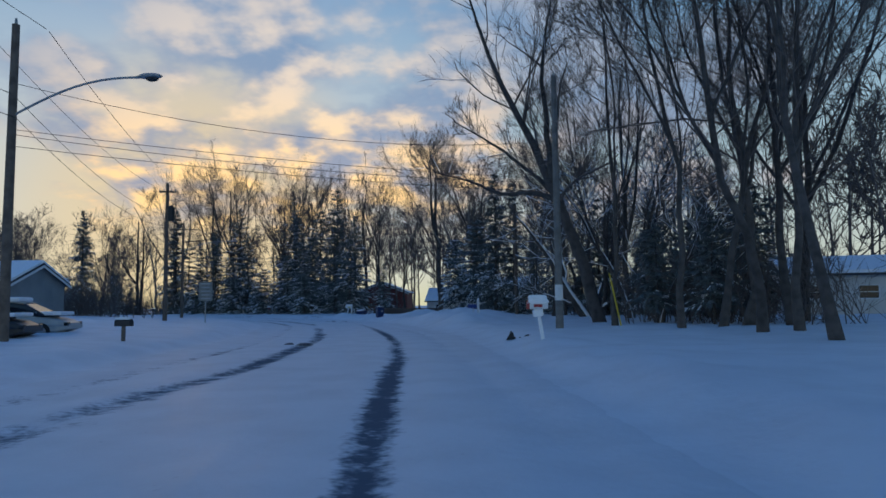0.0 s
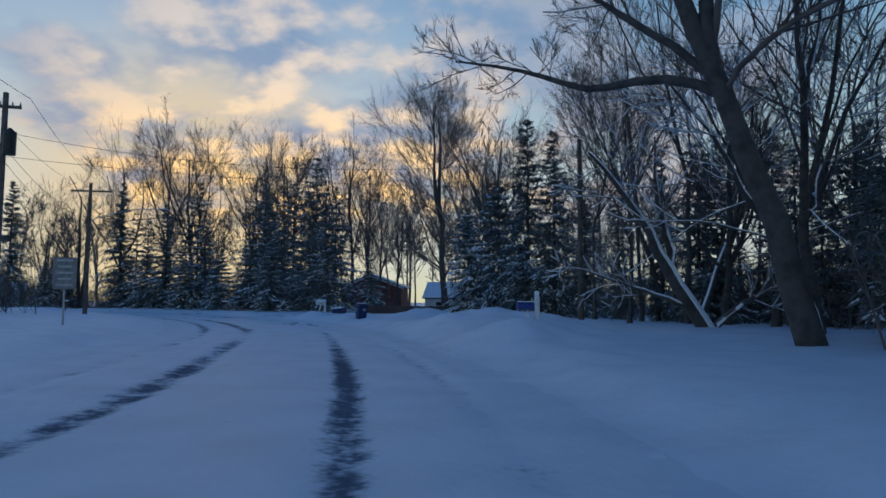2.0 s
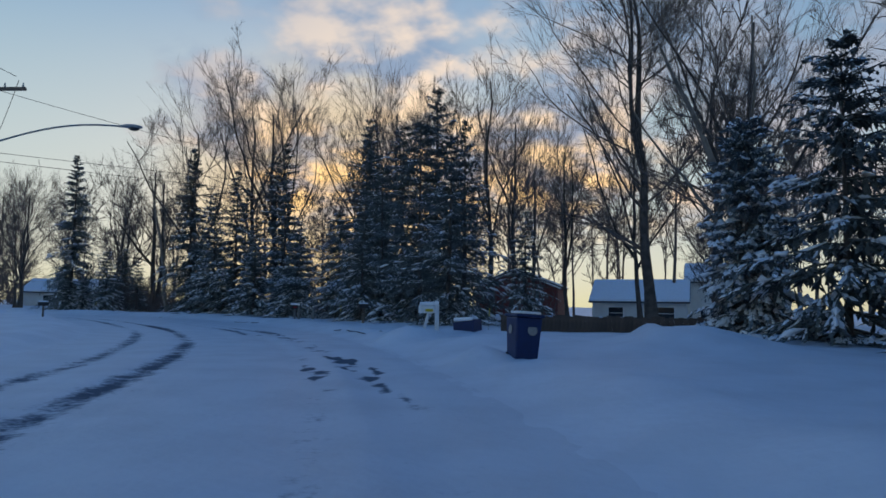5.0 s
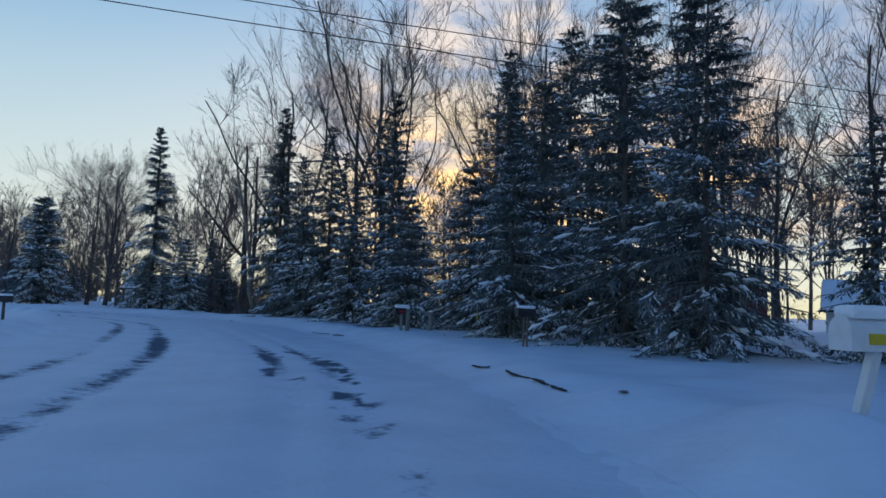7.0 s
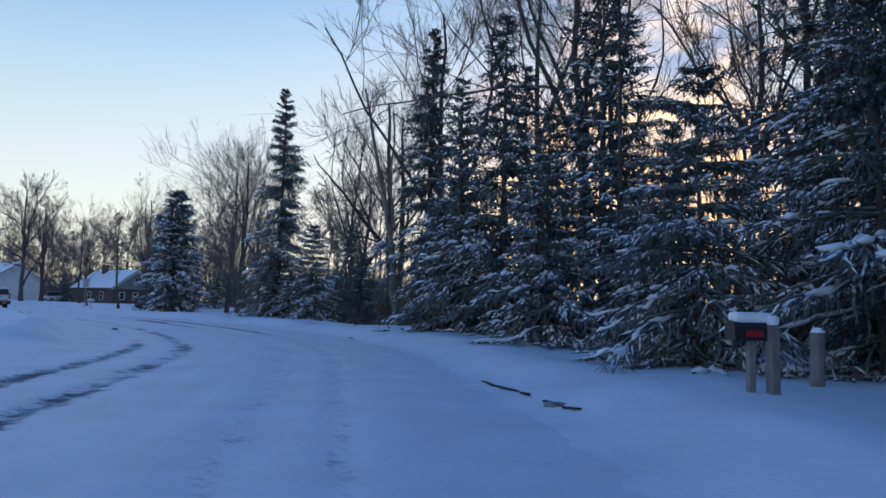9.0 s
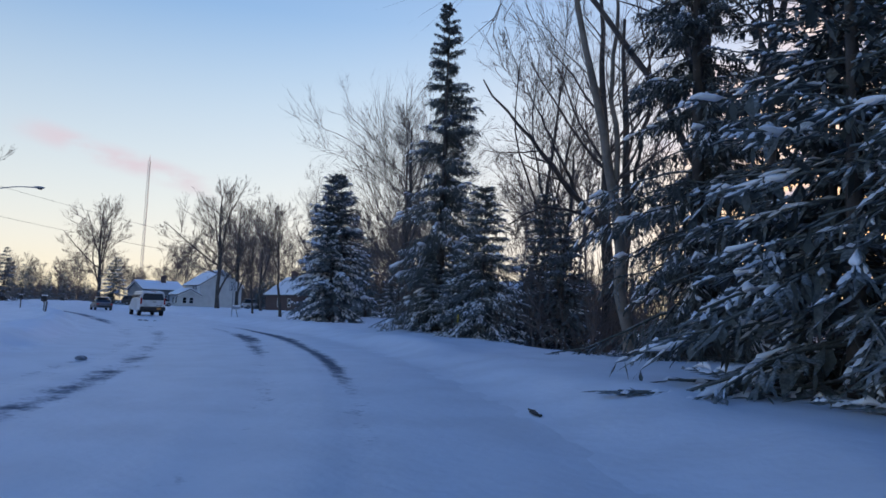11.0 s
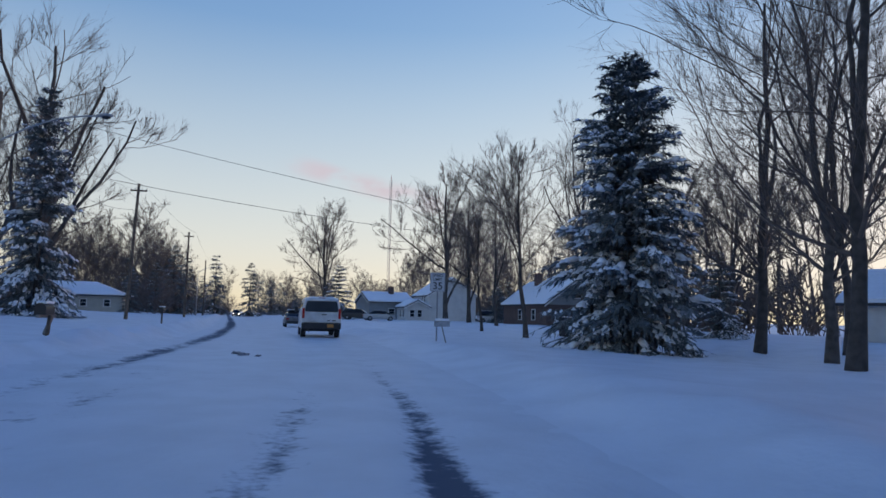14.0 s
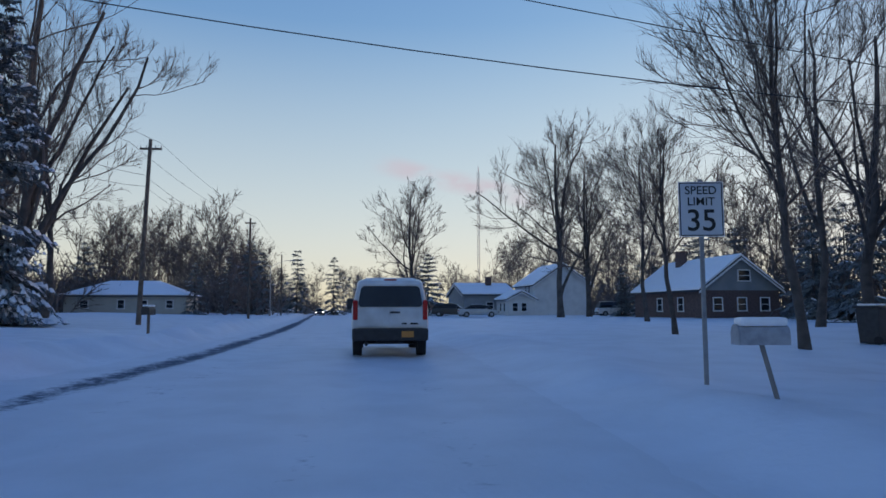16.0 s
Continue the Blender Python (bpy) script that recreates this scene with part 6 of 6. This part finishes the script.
def plank_fence(x0, y0, x1, y1, h, label):
    d = Vector((x1 - x0, y1 - y0, 0))
    n = int(d.length / 0.16)
    e = thing("plank_fence", Matrix.Translation((x0, y0, ground_z(x0, y0))) @ pose(0, 0, 0, 0, 0, math.degrees(math.atan2(d.y, d.x))), label, "fence")
    g = random.Random(3)
    meshes = []
    for k in range(4):
        b = box(B(), (0.075, 0, h / 2 - 0.1 + k * 0.01), (0.158, 0.022, h + 0.2 + k * 0.02), 0.004)
        o = part("plank", b, FENCE, e)
        meshes.append(o.data)
        o.location.x = k * 0.16
    for k in range(4, n):
        o = new("plank", meshes[g.randrange(4)])
        o.parent = e
        o.location = (k * 0.16, g.uniform(-0.008, 0.008), g.uniform(-0.02, 0.02))
    for k in range(0, n, 15):
        part("post", box(B(), (k * 0.16, 0.07, h / 2 - 0.1), (0.1, 0.1, h + 0.25), 0.008), FENCE, e)
    for z in (0.3, h - 0.25):
        part("rail", box(B(), (d.length / 2, 0.03, z), (d.length, 0.035, 0.09)), FENCE, e)


plank_fence(-7.4, 71.6, 3.5, 69.4, 0.62, "dark weathered plank fence behind a snow bank")


# ---- vehicles ----
def wheel(parent, x, y, r=0.34, w=0.22, side=1):
    b = B()
    rod(b, (x - w / 2, y, r), (x + w / 2, y, r), r, r, 22)
    tyre = part("wheel", b, RUBBER, parent)
    b = rod(B(), (x + side * (w / 2 - 0.01), y, r), (x + side * (w / 2 + 0.012), y, r), r * 0.62, r * 0.55, 16)
    part("rim", b, GALV, tyre)


def loft(sections, smooth=True):
    """Skin over cross-sections (lists of equal length of points), capped."""
    b = B()
    rings = [[b.verts.new(p) for p in s] for s in sections]
    n = len(rings[0])
    for a, c in zip(rings[:-1], rings[1:]):
        for i in range(n):
            b.faces.new((a[i], a[(i + 1) % n], c[(i + 1) % n], c[i]))
    b.faces.new(rings[0][::-1])
    b.faces.new(rings[-1])
    bmesh.ops.recalc_face_normals(b, faces=b.faces)
    return b


def rounded(y, w, z0, z1, tuck, r):
    """Cross-section of a vehicle at y: w wide below, narrowed by tuck at the top, with rounded shoulders."""
    hw, tw = w / 2, w / 2 - tuck
    mid = z0 + (z1 - z0) * 0.5
    half = [(hw - 0.04, z0), (hw, z0 + 0.06), (hw, mid), (tw + 0.02, z1 - r * 1.6), (tw - r * 0.1, z1 - r * 0.6), (tw - r * 0.5, z1 - r * 0.15), (tw - r * 1.3, z1)]
    return [(x, y, z) for x, z in half] + [(-x, y, z) for x, z in reversed(half)]


def van(x, y, rz):
    """Full-size panel van seen mostly from behind; its tail is at -y."""
    e = thing("van", pose(x, y, 0.0, 0, 0, rz), "white passenger van with dark bumper and tinted rear windows", "van")
    e.scale = (1.04, 1.04, 1.04)
    secs = [rounded(-2.75, 1.92, 0.50, 1.90, 0.12, 0.13), rounded(-2.70, 1.98, 0.46, 1.99, 0.13, 0.15), rounded(-2.45, 2.02, 0.44, 2.04, 0.13, 0.17), rounded(0.9, 2.02, 0.44, 2.06, 0.14, 0.18),
            rounded(1.5, 2.0, 0.44, 2.0, 0.2, 0.2), rounded(2.1, 1.96, 0.44, 1.42, 0.12, 0.16), rounded(2.75, 1.86, 0.46, 1.08, 0.10, 0.14), rounded(2.9, 1.7, 0.50, 0.93, 0.10, 0.12)]
    body = part("body", loft(secs), VAN_WHITE, e, smooth=False)
    # rear doors: pressed outline and gap
    b = B()
    for sx in (-1, 1):
        box(b, (sx * 0.44, -2.755, 1.03), (0.80, 0.03, 0.48), 0.012)
    part("rear_door", b, VAN_WHITE, body)
    b = B()
    ww, wh, rr = 0.80, 0.27, 0.1
    ring = [(sx * (ww - rr) + rr * math.cos(q), sz * (wh - rr) + rr * math.sin(q)) for sx, sz, q0 in ((1, 1, 0), (-1, 1, 90), (-1, -1, 180), (1, -1, 270)) for q in [radians(q0 + 22.5 * i) for i in range(5)]]
    prism(b, [(px * (1.0 - 0.06 * (pz / wh)), 1.575 + pz) for px, pz in ring], -2.785, -2.745)
    part("rear_window", b, VAN_GLASS_SKY, body, "tinted rear glass, sky reflection in its colour")
    part("door_handle", box(B(), (0.12, -2.79, 1.16), (0.26, 0.03, 0.05), 0.01), PLASTIC, body)
    b = B()
    box(b, (0.62, -2.775, 0.87), (0.2, 0.012, 0.045), 0.0)
    box(b, (0.36, -2.775, 0.87), (0.14, 0.012, 0.04), 0.0)
    part("badge", b, DARK_METAL, body)
    for sx in (-1, 1):
        part("tail_light", box(B(), (sx * 0.905, -2.70, 1.22), (0.13, 0.14, 0.52), 0.035), RED_LAMP, body, "tall red tail light")
    b = box(B(), (0, -2.80, 0.59), (1.96, 0.26, 0.32), 0.05)
    box(b, (0, -2.76, 0.73), (1.7, 0.1, 0.06), 0.02)
    bumper = part("rear_bumper", b, PLASTIC, e, "dark plastic bumper and step")
    part("number_plate", box(B(), (0.44, -2.945, 0.60), (0.31, 0.012, 0.155)), PLATE, bumper)
    part("brake_light", box(B(), (0, -2.66, 2.0), (0.32, 0.08, 0.05), 0.012), RED_LAMP, body, "high brake light")
    part("roof_vent", box(B(), (0, -1.6, 2.05), (1.3, 1.6, 0.05), 0.022), SNOW_CAP, body, "patch of snow on the roof")
    for sx in (-1, 1):
        for k in range(3):
            part("side_window", box(B(), (sx * 0.94, -1.7 + 1.25 * k, 1.52), (0.03, 1.1, 0.44), 0.01, Matrix.Translation((sx * 0.94, 0, 1.52)) @ pose(0, 0, 0, 0, -sx * 7, 0) @ Matrix.Translation((-sx * 0.94, 0, -1.52))), VAN_GLASS_SKY, body)
    for sx in (-1, 1):
        part("wing_mirror", box(B(), (sx * 1.16, 1.55, 1.42), (0.2, 0.12, 0.32), 0.04), PLASTIC, e)
        for yy in (-1.85, 1.85):
            wheel(e, sx * 0.86, yy, 0.35, 0.24, sx)
    b = box(B(), (0, -1.6, 0.42), (0.7, 1.6, 0.16), 0.03)
    rod(b, (-0.75, -1.85, 0.36), (0.75, -1.85, 0.36), 0.06, 0.06, 8)
    rod(b, (-0.62, -2.85, 0.34), (-0.62, -2.0, 0.36), 0.045, 0.045, 8)
    part("underbody", b, DARK_METAL, e)


def car(x, y, rz, paint, label, length=4.6, high=1.45, suv=False, snow=0.0, lights=False, lift=0.0, group=""):
    """A passenger car, tail at -y: lower body, glasshouse, wheels, lamps."""
    e = thing("car", pose(x, y, lift, 0, 0, rz), label, "car", group)
    L = length / 2
    belt = 0.95 if not suv else 1.05
    w = 1.82
    low = [rounded(-L, w - 0.2, 0.42, belt - 0.12, 0.1, 0.1), rounded(-L + 0.12, w - 0.04, 0.32, belt - 0.02, 0.08, 0.1), rounded(-L * 0.4, w, 0.28, belt, 0.06, 0.08), rounded(L * 0.35, w, 0.28, belt, 0.06, 0.08),
           rounded(L - 0.35, w - 0.08, 0.30, belt - 0.18, 0.1, 0.1), rounded(L, w - 0.3, 0.42, belt - 0.32, 0.1, 0.1)]
    body = part("body", loft(low), paint, e)
    back = -L + (0.12 if suv else 0.75)
    top = [rounded(back, w - 0.16, belt - 0.08, belt + 0.02, 0.05, 0.02), rounded(back + (0.35 if suv else 0.75), w - 0.2, belt - 0.06, high - 0.03, 0.2, 0.12), rounded(0.2, w - 0.2, belt - 0.06, high, 0.22, 0.12),
           rounded(0.75, w - 0.2, belt - 0.06, high - 0.1, 0.24, 0.12), rounded(1.45 if not suv else 1.35, w - 0.2, belt - 0.1, belt + 0.02, 0.05, 0.02)]
    part("glasshouse", loft(top), GLASS_DARK, body, "dark glass house")
    r = [rounded(back + (0.42 if suv else 0.85), w - 0.62, high - 0.05, high + 0.015, 0.06, 0.03), rounded(0.2, w - 0.6, high - 0.05, high + 0.03, 0.06, 0.03), rounded(0.72, w - 0.66, high - 0.12, high - 0.06, 0.06, 0.03)]
    part("roof", loft(r), paint, body)
    if snow:
        b = box(B(), (0, (back + 1.4) / 2 - 0.2, high + snow * 0.35), (w - 0.55, 1.7, snow), snow * 0.45)
        part("snow", b, SNOW_CAP, e)
        b = box(B(), (0, L - 0.75, belt - 0.02 + snow * 0.3), (w - 0.4, 0.95, snow * 0.8), snow * 0.36)
        part("snow", b, SNOW_CAP, e)
    for sx in (-1, 1):
        part("tail_light", box(B(), (sx * (w / 2 - 0.2), -L + 0.03, belt - 0.22), (0.3, 0.1, 0.13), 0.03), RED_LAMP, body)
        b = box(B(), (sx * (w / 2 - 0.3), L - 0.08, belt - 0.36), (0.3, 0.16, 0.14), 0.04)
        part("headlight", b, HEADLIGHT if lights else GLASS_DARK, body)
        for yy in (-L * 0.6, L * 0.62):
            wheel(e, sx * (w / 2 - 0.1), yy, 0.32, 0.2, sx)
        part("wing_mirror", box(B(), (sx * (w / 2 + 0.06), 0.85, belt + 0.04), (0.16, 0.1, 0.13), 0.03), paint, body)
    part("rear_bumper", box(B(), (0, -L - 0.01, 0.45), (w - 0.3, 0.12, 0.2), 0.04), PLASTIC, e)
    return e


van(-95.6, 103.85, 86)
car(-119.5, 104.8, 88, CAR_GREY, "grey saloon car driving ahead with snow on its roof", snow=0.06, high=1.5)
car(-232.0, 101.3, -90, CAR_DARK, "dark oncoming car with its headlights on", lights=True, suv=True, high=1.65)
car(-15.6, 21.6, -80, CAR_DARK, "dark parked car under a blanket of snow", snow=0.16, lift=0.15)
car(-16.2, 25.2, -80, CAR_PALE, "pale parked car covered with snow beside a driveway", snow=0.18, lift=0.15)
car(-148.9, 119.2, -8, CAR_PALE, "silver saloon car parked before a garage", lift=ground_z(-148.9, 119.2), group="parked cars")
car(-157.0, 117.6, -20, CAR_DARK, "dark car parked beside a garage", lift=ground_z(-157.0, 117.6), suv=True, high=1.6, group="parked cars")
car(-153.0, 137.3, -6, BOX_WHITE, "white off-road car parked beside a white house", lift=ground_z(-153.0, 137.3), suv=True, high=1.8, length=4.3, group="parked cars")


def radio_mast(x, y, h):
    e = thing("radio_mast", pose(x, y, 0), "slender lattice radio mast far off against the sky", "mast")
    for k in range(3):
        a = k * 2 * math.pi / 3
        part("leg", rod(B(), (1.1 * math.cos(a), 1.1 * math.sin(a), 0), (1.1 * math.cos(a), 1.1 * math.sin(a), h), 0.16, 0.16, 4), GALV, e)
    b = B()
    for i in range(int(h / 3.2)):
        for k in range(3):
            a, c = k * 2 * math.pi / 3, (k + 1) * 2 * math.pi / 3
            rod(b, (1.1 * math.cos(a), 1.1 * math.sin(a), i * 3.2), (1.1 * math.cos(c), 1.1 * math.sin(c), i * 3.2 + 3.2), 0.09, 0.09, 3)
    part("lattice", b, GALV, e)
    part("antenna", rod(B(), (0, 0, h), (0, 0, h + 5), 0.25, 0.1, 6), BOX_RED, e)


radio_mast(-613.7, 228.6, 116)
